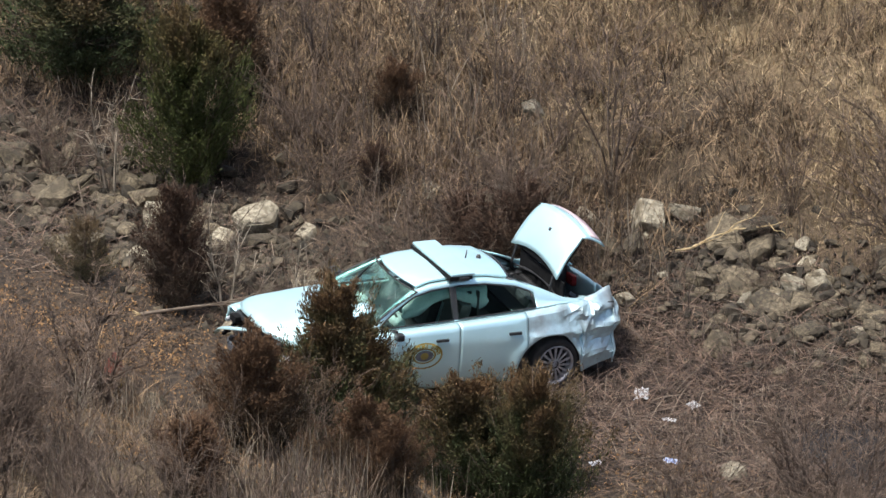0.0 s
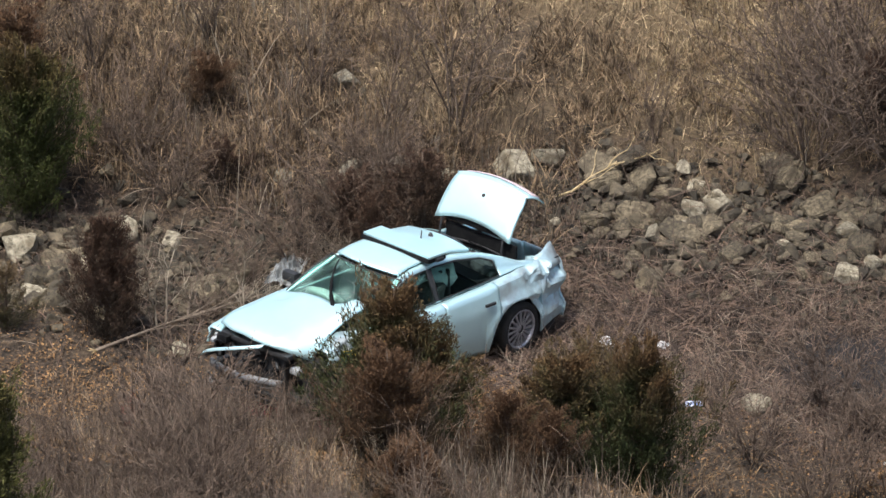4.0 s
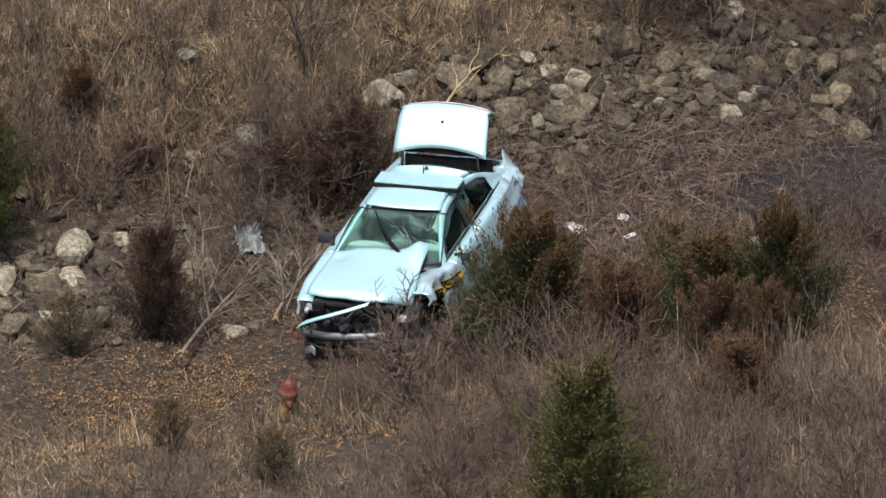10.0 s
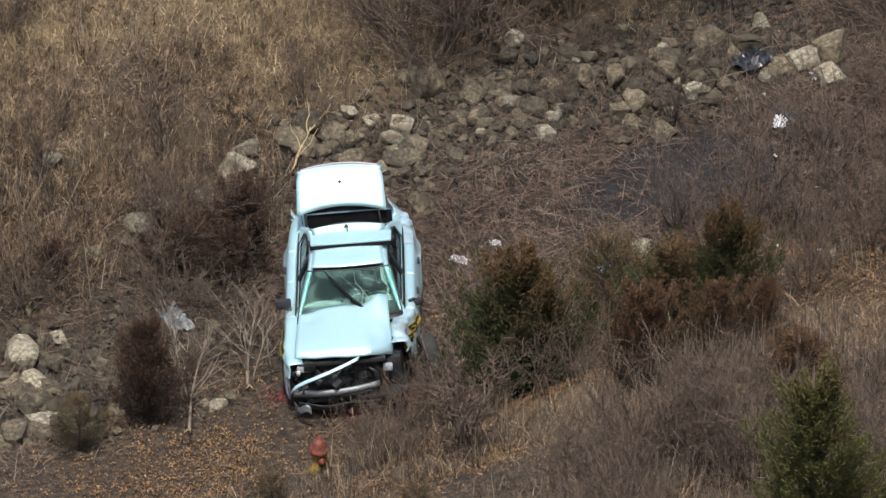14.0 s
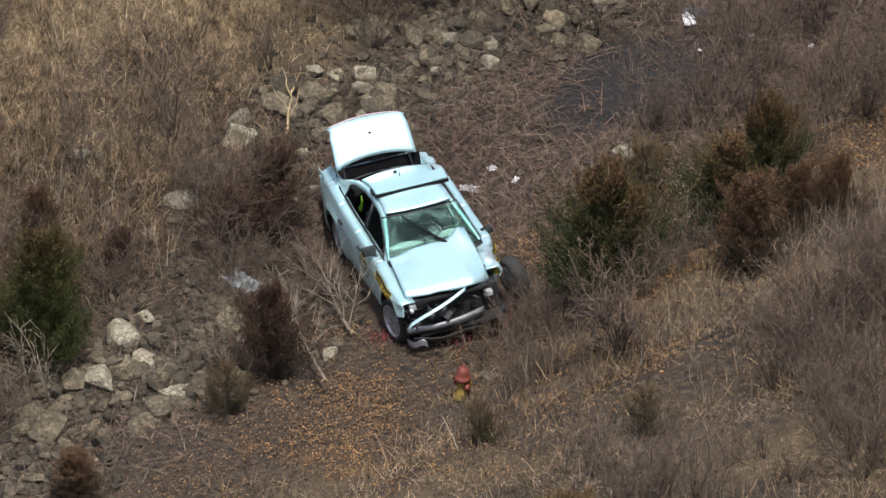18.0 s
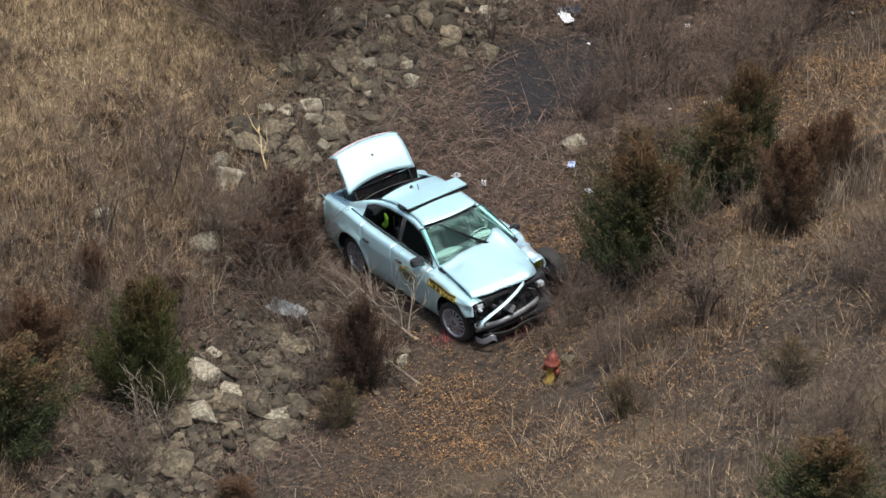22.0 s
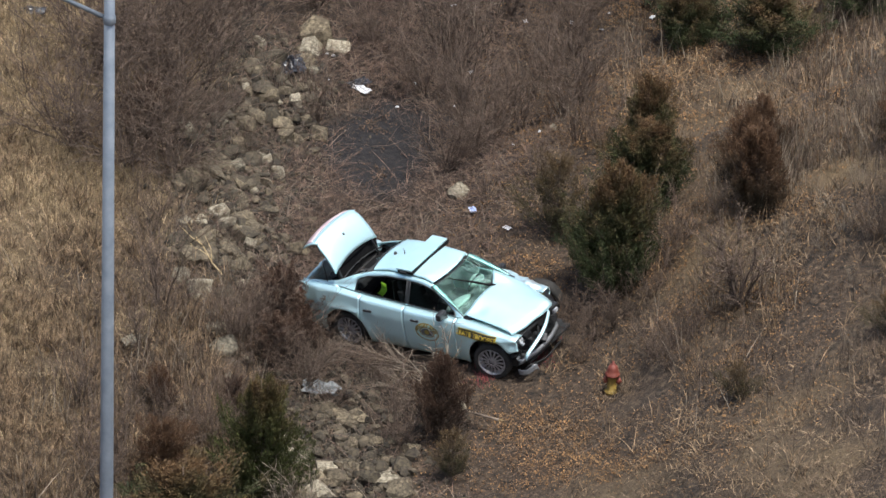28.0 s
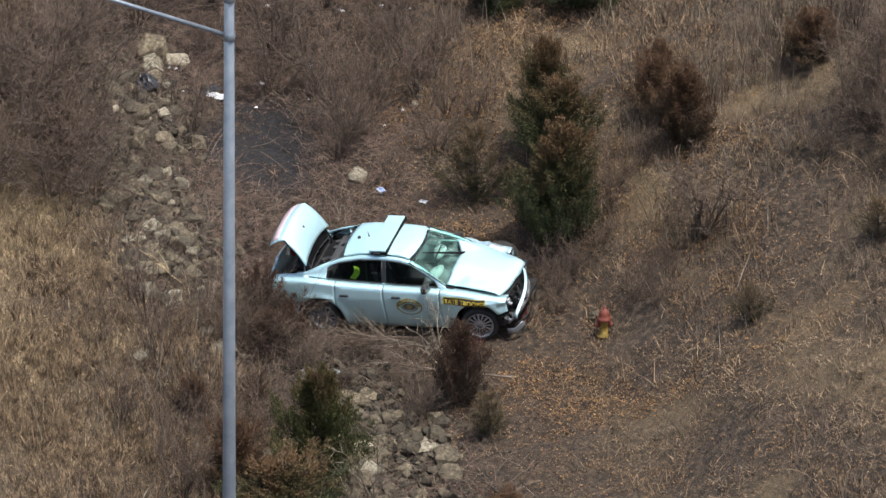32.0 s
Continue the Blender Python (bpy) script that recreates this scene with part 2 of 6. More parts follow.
OLIVE = cedar_mat("cedar_olive", (0.060, 0.058, 0.009), (0.110, 0.076, 0.023), 3.0)
RUST = cedar_mat("cedar_rust", (0.030, 0.022, 0.008), (0.085, 0.042, 0.017), 0.7)
WISPY = cedar_mat("cedar_olive_brown", (0.042, 0.038, 0.012), (0.098, 0.062, 0.026), 1.0)
DARKRUST = cedar_mat("cedar_dark_rust", (0.022, 0.015, 0.008), (0.062, 0.031, 0.016), 0.6)
HYD_RED = surface("hydrant_red", (0.124, 0.023, 0.014), (0.192, 0.052, 0.033), 14.0, 0.6, 0, 0.15, 40)
HYD_YEL = surface("hydrant_yellow", (0.208, 0.128, 0.017), (0.289, 0.196, 0.041), 12.0, 0.65, 0, 0.15, 40, c3=(0.150, 0.064, 0.017))
GALV = surface("galvanised_steel", (0.173, 0.202, 0.238), (0.245, 0.274, 0.310), 3.0, 0.5, 0.35, 0.05)
LITTER = surface("white_litter", (0.528, 0.528, 0.544), (0.680, 0.680, 0.680), 12.0, 0.6)
BLUE_LITTER = surface("blue_litter", (0.08, 0.16, 0.45), (0.6, 0.65, 0.75), 22.0, 0.5)
TARP = surface("torn_grey_plastic", (0.128, 0.137, 0.140), (0.293, 0.306, 0.306), 7.0, 0.5, 0, 0.5, 15)
BAG = surface("black_bag_plastic", (0.008, 0.009, 0.012), (0.03, 0.032, 0.04), 8.0, 0.3, 0, 0.6, 12)
FLUID = surface("red_stained_grass", (0.13, 0.025, 0.028), (0.24, 0.05, 0.055), 8.0, 0.8, island=0.4)


def ground_mat():
    m, n, l, b = node_mat("ground_soil")
    co = n.new("ShaderNodeTexCoord")

    def noise_of(scale, detail=8, rough=0.65):
        t = n.new("ShaderNodeTexNoise")
        t.inputs["Scale"].default_value, t.inputs["Detail"].default_value, t.inputs["Roughness"].default_value = scale, detail, rough
        l.new(co.outputs["Object"], t.inputs["Vector"])
        return t.outputs["Fac"]

    def ramp_of(fac, stops):
        r = n.new("ShaderNodeValToRGB")
        while len(r.color_ramp.elements) < len(stops):
            r.color_ramp.elements.new(0.5)
        for e, (p, c) in zip(r.color_ramp.elements, stops):
            e.position, e.color = p, (*c, 1)
        l.new(fac, r.inputs["Fac"])
        return r.outputs["Color"]

    def mix_of(fac, a, c):
        x = n.new("ShaderNodeMix")
        x.data_type = 'RGBA'
        l.new(fac, x.inputs[0])
        l.new(a, x.inputs[6])
        l.new(c, x.inputs[7])
        return x.outputs[2]

    soil = ramp_of(noise_of(7), [(0.38, (0.012, 0.009, 0.006)), (0.5, (0.042, 0.028, 0.017)), (0.64, (0.105, 0.073, 0.046))])
    litter = ramp_of(noise_of(22), [(0.40, (0.015, 0.010, 0.006)), (0.52, (0.055, 0.036, 0.022)), (0.64, (0.130, 0.089, 0.056))])
    straw = ramp_of(noise_of(16), [(0.3, (0.094, 0.061, 0.032)), (0.55, (0.198, 0.141, 0.074)), (0.75, (0.263, 0.198, 0.114))])
    wet = ramp_of(noise_of(9), [(0.35, (0.008, 0.007, 0.008)), (0.7, (0.026, 0.022, 0.021))])
    colour = mix_of(ramp_of(noise_of(1.1), [(0.42, (0, 0, 0)), (0.6, (1, 1, 1))]), soil, litter)
    for key, layer in (("straw", straw), ("wet", wet)):
        a = n.new("ShaderNodeAttribute")
        a.attribute_name = key
        colour = mix_of(a.outputs["Fac"], colour, layer)
    l.new(colour, b.inputs["Base Color"])
    b.inputs["Roughness"].default_value = 0.95
    bu = n.new("ShaderNodeBump")
    bu.inputs["Strength"].default_value, bu.inputs["Distance"].default_value = 0.9, 0.05
    l.new(noise_of(26), bu.inputs["Height"])
    l.new(bu.outputs["Normal"], b.inputs["Normal"])
    return m


GROUND = ground_mat()

# ---- builders ----


def mesh_of(name, verts, faces, mat, smooth=True):
    me = bpy.data.meshes.new(name)
    me.from_pydata([tuple(v) for v in verts], [], [tuple(f) for f in faces])
    me.materials.append(mat)
    if smooth:
        me.polygons.foreach_set("use_smooth", [True] * len(me.polygons))
    me.update()
    return me


def tri_mesh(name, verts, tris, mat, smooth=False):
    """A mesh from arrays of corners and triangles."""
    me = bpy.data.meshes.new(name)
    verts, tris = np.asarray(verts, np.float32), np.asarray(tris, np.int32)
    me.vertices.add(len(verts))
    me.vertices.foreach_set("co", verts.ravel())
    me.loops.add(tris.size)
    me.loops.foreach_set("vertex_index", tris.ravel())
    me.polygons.add(len(tris))
    me.polygons.foreach_set("loop_start", np.arange(0, tris.size, 3, dtype=np.int32))
    me.polygons.foreach_set("use_smooth", np.full(len(tris), smooth))
    me.materials.append(mat)
    me.update(calc_edges=True)
    return me


def part(name, me, parent, label="", m=None, thick=0.0):
    """One mesh object under a thing or a part."""
    ob = new(name, me)
    ob.parent = parent
    if m is not None:
        ob.matrix_local = m
    if label:
        tagged(ob, label)
    if thick:
        s = ob.modifiers.new("thickness", 'SOLIDIFY')
        s.thickness, s.offset = thick, -1
    return ob


def thing(name, label, category, m=None, group="", kind=""):
    ob = new(name)
    if m is not None:
        ob.matrix_world = m
    return tagged(ob, label, category, group, kind)


def grid_faces(nu, nv, flip=False):
    out = []
    for i in range(nu - 1):
        for j in range(nv - 1):
            q = (i * nv + j, (i + 1) * nv + j, (i + 1) * nv + j + 1, i * nv + j + 1)
            out.append(q[::-1] if flip else q)
    return out


def bevel_box(name, size, mat, bevel=0.01, at=(0, 0, 0), shape=None):
    """A box with rounded edges; shape(v) may move its corners."""
    bm = bmesh.new()
    bmesh.ops.create_cube(bm, size=1)
    for v in bm.verts:
        v.co = Vector((v.co.x * size[0], v.co.y * size[1], v.co.z * size[2]))
    if bevel:
        bmesh.ops.bevel(bm, geom=bm.edges[:], offset=min(bevel, min(size) * 0.45), segments=2, affect='EDGES', profile=0.7)
    for v in bm.verts:
        v.co += Vector(at)
        if shape:
            v.co = Vector(shape(v.co))
    me = bpy.data.meshes.new(name)
    bm.to_mesh(me)
    bm.free()
    me.materials.append(mat)
    return me


def lathe(name, profile, mat, steps=32, axis="z"):
    """A turned shape from (radius, height) pairs."""
    verts, faces, k = [], [], len(profile)
    for i in range(steps):
        a = 2 * math.pi * i / steps
        for r, h in profile:
            p = (r * math.cos(a), r * math.sin(a), h)
            verts.append(p if axis == "z" else (p[0], h, p[1]))
    for i in range(steps):
        for j in range(k - 1):
            a, b = i * k + j, ((i + 1) % steps) * k + j
            faces.append((a, b, b + 1, a + 1) if axis == "z" else (a, a + 1, b + 1, b))
    return mesh_of(name, verts, faces, mat)


def tubes(lines, sides=4):
    """Corners and triangles of tapered tubes along lines of (point, radius)."""
    verts, tris = [], []
    for line in lines:
        pts = [Vector(p) for p, _ in line]
        start = len(verts)
        for i, (p, (_, r)) in enumerate(zip(pts, line)):
            way = (pts[min(i + 1, len(pts) - 1)] - pts[max(i - 1, 0)]).normalized()
            side = way.orthogonal().normalized()
            other = way.cross(side)
            for s in range(sides):
                a = 2 * math.pi * s / sides
                verts.append(p + side * (r * math.cos(a)) + other * (r * math.sin(a)))
        for i in range(len(pts) - 1):
            for s in range(sides):
                a, b = start + i * sides + s, start + i * sides + (s + 1) % sides
                tris += [(a, b, b + sides), (a, b + sides, a + sides)]
        end = start + (len(pts) - 1) * sides
        tris += [(start, start + s + 1, start + s) for s in range(1, sides - 1)] + [(end, end + s, end + s + 1) for s in range(1, sides - 1)]
    return np.array([tuple(v) for v in verts]), np.array(tris)


def tube_mesh(name, lines, mat, sides=6, smooth=True):
    v, t = tubes(lines, sides)
    return tri_mesh(name, v, t, mat, smooth)


def blades(rng, base, length, width, lean, mat, name, segs=3, curl=0.6, low=0.0):
    """Thin curved blades or stems as one mesh: base (n, 3), the rest arrays or numbers."""
    n = len(base)
    turn = rng.uniform(0, 2 * np.pi, n)
    lean = low + np.abs(rng.normal(0, 1, n)) * lean
    way = np.stack([np.cos(turn), np.sin(turn), np.zeros(n)], 1)
    face = rng.uniform(0, 2 * np.pi, n)
    side = np.stack([np.cos(face), np.sin(face), rng.uniform(-0.2, 0.2, n)], 1)
    length = np.broadcast_to(length, n)[:, None]
    verts = np.empty((n, segs * 2 + 1, 3), np.float32)
    p = base.copy()
    for s in range(segs + 1):
        f = s / segs
        w = np.broadcast_to(width, n)[:, None] * (1 - 0.75 * f) / 2
        if s < segs:
            verts[:, 2 * s], verts[:, 2 * s + 1] = p - side * w, p + side * w
        else:
            verts[:, 2 * s] = p
        a = (lean * (1 + curl * (s + 1) * 1.2))[:, None].clip(0, 2.2)
        p = p + (way * np.sin(a) + np.array([0, 0, 1]) * np.cos(a)) * length / segs
    one = []
    for s in range(segs - 1):
        one += [(2 * s, 2 * s + 1, 2 * s + 3), (2 * s, 2 * s + 3, 2 * s + 2)]
    one.append((2 * segs - 2, 2 * segs - 1, 2 * segs))
    tris = (np.arange(n)[:, None, None] * (segs * 2 + 1) + np.array(one)[None]).reshape(-1, 3)
    return tri_mesh(name, verts.reshape(-1, 3), tris, mat)


# ---- the lie of the land ----
def hash_noise(x, y, seed=0):
    """Smooth value noise in about -1 to 1, for arrays."""
    xi, yi = np.floor(x), np.floor(y)
    fx, fy = x - xi, y - yi
    fx, fy = fx * fx * (3 - 2 * fx), fy * fy * (3 - 2 * fy)

    def value(i, j):
        s = np.sin(i * 127.1 + j * 311.7 + seed * 74.7) * 43758.5453
        return (s - np.floor(s)) * 2 - 1
    a, b = value(xi, yi), value(xi + 1, yi)
    c, d = value(xi, yi + 1), value(xi + 1, yi + 1)
    return (a + (b - a) * fx) * (1 - fy) + (c + (d - c) * fx) * fy


AXIS = (0.91, 0.415)          # the way that the ditch runs
ACROSS = [-60, -14, -7, -3.6, -1.9, -1.1, -0.5, 0.3, 2.4, 3.7, 4.3, 5.1, 5.7, 6.8, 8.0, 9.3, 11.0, 16, 30, 90]
HEIGHT = [7.5, 4.2, 2.3, 1.10, 0.45, 0.0, -0.45, -0.72, -0.92, -1.12, -1.25, -1.25, -1.18, -0.95, -0.58, -0.32, -0.02, 0.7, 2.2, 6.0]


def ditch_uv(x, y):
    return x * AXIS[0] + y * AXIS[1], -x * AXIS[1] + y * AXIS[0]


def ground_z(x, y):
    """The height of the ground: a ditch between a low slope and a steeper bank."""
    x, y = np.asarray(x, float), np.asarray(y, float)
    u, v = ditch_uv(x, y)
    v = v + 0.8 * np.clip(u - 7.5, 0, 9)  * (v < 5) * np.clip((5 - v) / 2, 0, 1)
    v = v + 0.7 * np.exp(-((u - 0.3) / 1.8) ** 2) * np.clip((v - 5) / 1.5, 0, 1)
    v = v - 0.7 * np.exp(-((u - 4.5) / 2.6) ** 2) * np.clip((4 - v) / 2, 0, 1)
    z = sum(np.interp(v + d, ACROSS, HEIGHT) for d in (-0.5, -0.25, 0, 0.25, 0.5)) / 5
    near = np.exp(-(x * x + y * y) / 2500)
    z = z + near * (0.07 * hash_noise(x * 0.7, y * 0.7, 1) + 0.04 * hash_noise(x * 1.9, y * 1.9, 2) + 0.02 * hash_noise(x * 5, y * 5, 3))
    return z + (1 - near) * 2.5 * hash_noise(x / 60, y / 60, 4)

# ---- the ground ----
WET_AT = (6.1, 7.9)


def straw_at(x, y):
    u, v = ditch_uv(x, y)
    s = np.clip((v - 8.3 + 1.6 * hash_noise(x * 0.5, y * 0.5, 7)) / 2.2, 0, 1) * np.clip((u + 3.5) / 5, 0.2, 1) * (0.75 + 0.25 * hash_noise(x * 1.3, y * 1.3, 8))
    return np.clip(s + np.clip(0.16 + 0.5 * hash_noise(x * 0.7, y * 0.7, 12) + 0.15 * hash_noise(x * 2.3, y * 2.3, 13), 0, 0.7) * np.clip((1.0 - v) / 2.5, 0, 1), 0, 1)


def wet_at(x, y):
    r = np.hypot((x - WET_AT[0]) / 1.55, (y - WET_AT[1]) / 1.25) + 0.35 * hash_noise(x * 1.3, y * 1.3, 9)
    return np.clip((1.25 - r) / 0.35, 0, 1)


def build_ground():
    fine = np.arange(-22, 22.01, 0.16)
    far = 22 + np.cumsum(0.2 * 1.16 ** np.arange(60))
    line = np.concatenate([-far[::-1], fine, far])
    x, y = np.meshgrid(line + 1, line + 4, indexing="ij")
    z = ground_z(x, y)
    k = len(line)
    i, j = np.meshgrid(np.arange(k - 1), np.arange(k - 1), indexing="ij")
    a = (i * k + j).ravel()
    tris = np.concatenate([np.stack([a, a + k, a + k + 1], 1), np.stack([a, a + k + 1, a + 1], 1)])
    me = tri_mesh("ground", np.stack([x, y, z], -1).reshape(-1, 3), tris, GROUND, True)
    for key, fn in (("straw", straw_at), ("wet", wet_at)):
        me.attributes.new(key, 'FLOAT', 'POINT').data.foreach_set("value", fn(x, y).ravel().astype(np.float32))
    return tagged(new("ground", me), "brown leaf-littered soil of a rocky roadside ditch", "ground", kind="structure")


build_ground()

# ---- the wrecked patrol car ----
CAR = Matrix(((-0.0871, 0.9939, -0.0679, 0.851), (-0.9862, -0.0764, 0.1469, 3.647), (0.1408, 0.0797, 0.9868, -0.991), (0, 0, 0, 1)))
car = thing("police_car", "wrecked silver patrol sedan with open boot, crushed nose", "car", CAR)
car_rng = np.random.default_rng(5)
FRONT_X, REAR_X, WHEEL_R, ARCH_R = 1.56, -1.49, 0.345, 0.455


def curve(x, xs, ys):
    return float(np.interp(x, xs, ys))


def half_width(x):
    return curve(x, [-2.58, -2.42, -2.1, -1.6, -1.0, 0, 1.0, 1.6, 2.0, 2.3, 2.45], [0.70, 0.84, 0.915, 0.945, 0.945, 0.94, 0.945, 0.94, 0.90, 0.82, 0.72])


def belt(x):
    return curve(x, [-2.58, -2.2, -1.7, -1.0, 0, 0.9, 1.5, 2.0, 2.4], [0.98, 1.06, 1.07, 1.02, 0.98, 0.96, 0.91, 0.83, 0.74])


def side_y(x, z):
    w = half_width(x)
    low, high = max(0.0, 0.55 - z), max(0.0, z - 0.66)
    y = w - 0.55 * low * low - 0.42 * high * high + 0.012 * math.exp(-((z - 0.80) / 0.025) ** 2)
    for cx in (FRONT_X, REAR_X):
        r = math.hypot(x - cx, z - 0.34)
        y += 0.028 * math.exp(-((r - 0.485) / 0.07) ** 2)
    return y


def sill(x):
    z = curve(x, [-2.58, -2.3, -1.9, 2.0, 2.4], [0.42, 0.30, 0.21, 0.21, 0.30])
    for cx in (FRONT_X, REAR_X):
        d = abs(x - cx)
        if d < ARCH_R:
            z = max(z, 0.34 + math.sqrt(ARCH_R ** 2 - d * d))
    return z


def crush(x, y, z, side):
    """The dents: side +1 is the driver's side."""
    n = noise.noise_vector(Vector((x * 3.1, z * 3.3, side * 7)))
    f = noise.noise_vector(Vector((x * 8, z * 8, side * 3 + 4)))
    a = 0.0
    if side > 0:
        a = max(0, min(1, (-1.55 - x) / 0.35)) * (0.4 + 0.6 * min(1, max(0, (z - 0.35) / 0.4)))
        b = max(0, min(1, (x - 0.85) / 0.45))
        y -= 0.10 * b + 0.07 * b * abs(n.y) * 2
        x -= 0.16 * b * max(0, min(1, (x - 1.5) / 0.6))
        z += 0.05 * b * n.x
        a = max(a, b * 0.5)
        y -= 0.05 * a
    elif x > 1.75:
        a = min(1, (x - 1.75) / 0.4) * 0.5
    elif x < -2.2:
        a = min(1, (-2.2 - x) / 0.25) * 0.7
    g = noise.noise_vector(Vector((x * 15, z * 13, side * 5 + 9)))
    fold = abs(n.y) * 0.16 - 0.05 + abs(f.y) * 0.06 + abs(g.y) * (0.015 if x < 0 else 0.0)
    return Vector((x + 0.08 * a * n.x, y - fold * a, z + 0.07 * a * n.z))


def side_panel(x0, x1, side, mat, name):
    nx, nz = max(6, int((x1 - x0) / 0.035)), 15
    verts = []
    for i in range(nx):
        x = x0 + (x1 - x0) * i / (nx - 1)
        z0, z1 = sill(x), belt(x)
        if x > 1.88:
            z0 = max(z0, min(z1 - 0.03, 0.60 + 0.06 * noise.noise(Vector((x * 4, side, 0)))))
        for j in range(nz):
            z = z0 + (z1 - z0) * j / (nz - 1)
            v = crush(x, side_y(x, z), z, side)
            verts.append((v.x, side * v.y, v.z))
        # the rounded shoulder, turned in over the top
        for k, (dy, dz) in enumerate(((-0.03, 0.018), (-0.075, 0.027), (-0.13, 0.030) if x0 < 0.8 else (-0.22, 0.022))):
            v = crush(x, side_y(x, z1) + dy, z1 + dz, side)
            verts.append((v.x, side * v.y, v.z))
    return mesh_of(name, verts, grid_faces(nx, nz + 3, side > 0), mat, mat is PAINT or x0 > 0)


PANELS = (("front_fender", 0.86, 2.12), ("front_door", -0.235, 0.852), ("rear_door", -1.16, -0.243), ("quarter_panel", -2.50, -1.168))
panel_of = {}
for side in (1, -1):
    for name, x0, x1 in PANELS:
        if side > 0 and name == "front_fender":
            x1 = 1.80
        bad = side > 0 and name in ("front_fender", "quarter_panel")
        panel_of[name, side] = part(name, side_panel(x0, x1, side, PAINT_DIRTY if bad else PAINT, name), car,
                                    "crumpled silver panel" if bad else "", thick=0.02)

# greenhouse


def rail(x):
    return curve(x, [-2.02, -1.75, -1.45, -1.1, -0.7, -0.3, 0.05, 0.3, 0.6, 0.97],
                 [1.09, 1.14, 1.265, 1.39, 1.45, 1.455, 1.43, 1.375, 1.22, 0.99])


def cabin_y(x, z):
    return side_y(x, belt(x)) - 0.13 - (z - belt(x) - 0.03) * 0.50 - 0.02


def lo(x):
    return belt(x) + 0.045


def hi(x):
    return max(lo(x), rail(x) - 0.05) if -1.33 < x < 0.80 else lo(x)


for side in (1, -1):
    verts, faces = [], []
    xs = np.linspace(-2.0, 0.95, 80)
    for x in xs:
        z0, z1, z2, z3 = belt(x) + 0.028, lo(x), min(hi(x), rail(x)), max(rail(x), belt(x) + 0.03)
        z1 = min(z1, z3)
        z2 = max(z2, z1)
        for z in (z0, z1, z2, (z2 + z3) / 2, z3):
            verts.append((x, side * cabin_y(x, z), z))
        verts.append((x, side * (cabin_y(x, z3) - 0.05), z3 + 0.018))
    for i in range(len(xs) - 1):
        open_here = hi(xs[i]) > lo(xs[i]) + 0.01 or hi(xs[i + 1]) > lo(xs[i + 1]) + 0.01
        for j in range(5):
            if j == 1 and open_here:
                continue
            q = (i * 6 + j, (i + 1) * 6 + j, (i + 1) * 6 + j + 1, i * 6 + j + 1)
            faces.append(q[::-1] if side > 0 else q)
    part("cabin_frame", mesh_of("cabin_frame", verts, faces, PAINT), car, thick=0.03)
    for name, a, b in (("front_window", -0.205, 0.80), ("rear_door_window", -1.33, -0.275)):
        verts = []
        xs = np.linspace(a, b, 24)
        for x in xs:
            for f in np.linspace(0, 1, 5):
                z = lo(x) + (hi(x) - lo(x)) * f
                verts.append((x, side * (cabin_y(x, z) - 0.016), z))
        pane = part(name, mesh_of(name, verts, grid_faces(24, 5, side > 0), GLASS if side > 0 else DARK_GLASS), car,
                    "green-tinted side glass" if side > 0 else "dark side glass")
        pane.visible_shadow = False
        rim_line = [(x, side * (cabin_y(x, lo(x)) + 0.002), lo(x)) for x in xs] + [(x, side * (cabin_y(x, hi(x)) + 0.002), hi(x)) for x in xs[::-1]]
        part("window_trim", tube_mesh("window_trim", [[(p, 0.011) for p in rim_line + rim_line[:1]]], BLACK, 5), pane)
    zt = hi(-0.24)
    part("door_pillar", bevel_box("door_pillar", (0.075, 0.03, zt - lo(-0.24)), BLACK, 0.006, (-0.24, 0, 0),
         lambda v, s=side, z0=lo(-0.24), h=zt - lo(-0.24): (v.x, s * (cabin_y(-0.24, z0 + v.z + h / 2) - 0.012) + v.y, z0 + v.z + h / 2)), car)


def roof_z(x, y):
    return rail(x) + 0.018 + 0.038 * (1 - (y / 0.62) ** 2) * (1 if x > -0.9 else 0.8)


verts = []
for x in np.linspace(-1.0, 0.24, 26):
    w = cabin_y(x, rail(x)) - 0.045
    bow = 0.10
    for f in np.linspace(-1, 1, 17):
        xx = x + (bow * (1 - f * f) if x > 0 else -0.06 * (1 - f * f) if x < -0.9 else 0)
        verts.append((xx, f * w, roof_z(x, f * w)))
part("roof", mesh_of("roof", verts, grid_faces(26, 17, True), PAINT), car, thick=0.025)

# windshield, with its cracks
SCREEN_TOP, SCREEN_LOW = (0.26, 0.595, 1.395), (0.97, 0.73, 1.0)


def screen_at(f, g):
    """f across from -1 to 1, g up from 0 to 1."""
    x = SCREEN_LOW[0] + (SCREEN_TOP[0] - SCREEN_LOW[0]) * g + (0.13 - 0.03 * g) * (1 - f * f)
    y = f * (SCREEN_LOW[1] + (SCREEN_TOP[1] - SCREEN_LOW[1]) * g)
    z = SCREEN_LOW[2] + (SCREEN_TOP[2] - SCREEN_LOW[2]) * g + 0.02 * (1 - f * f) + 0.03 * math.sin(math.pi * g)
    dent = math.exp(-((f - 0.45) / 0.3) ** 2 - ((g - 0.5) / 0.4) ** 2) * 0.05
    return Vector((x - dent, y, z - dent))


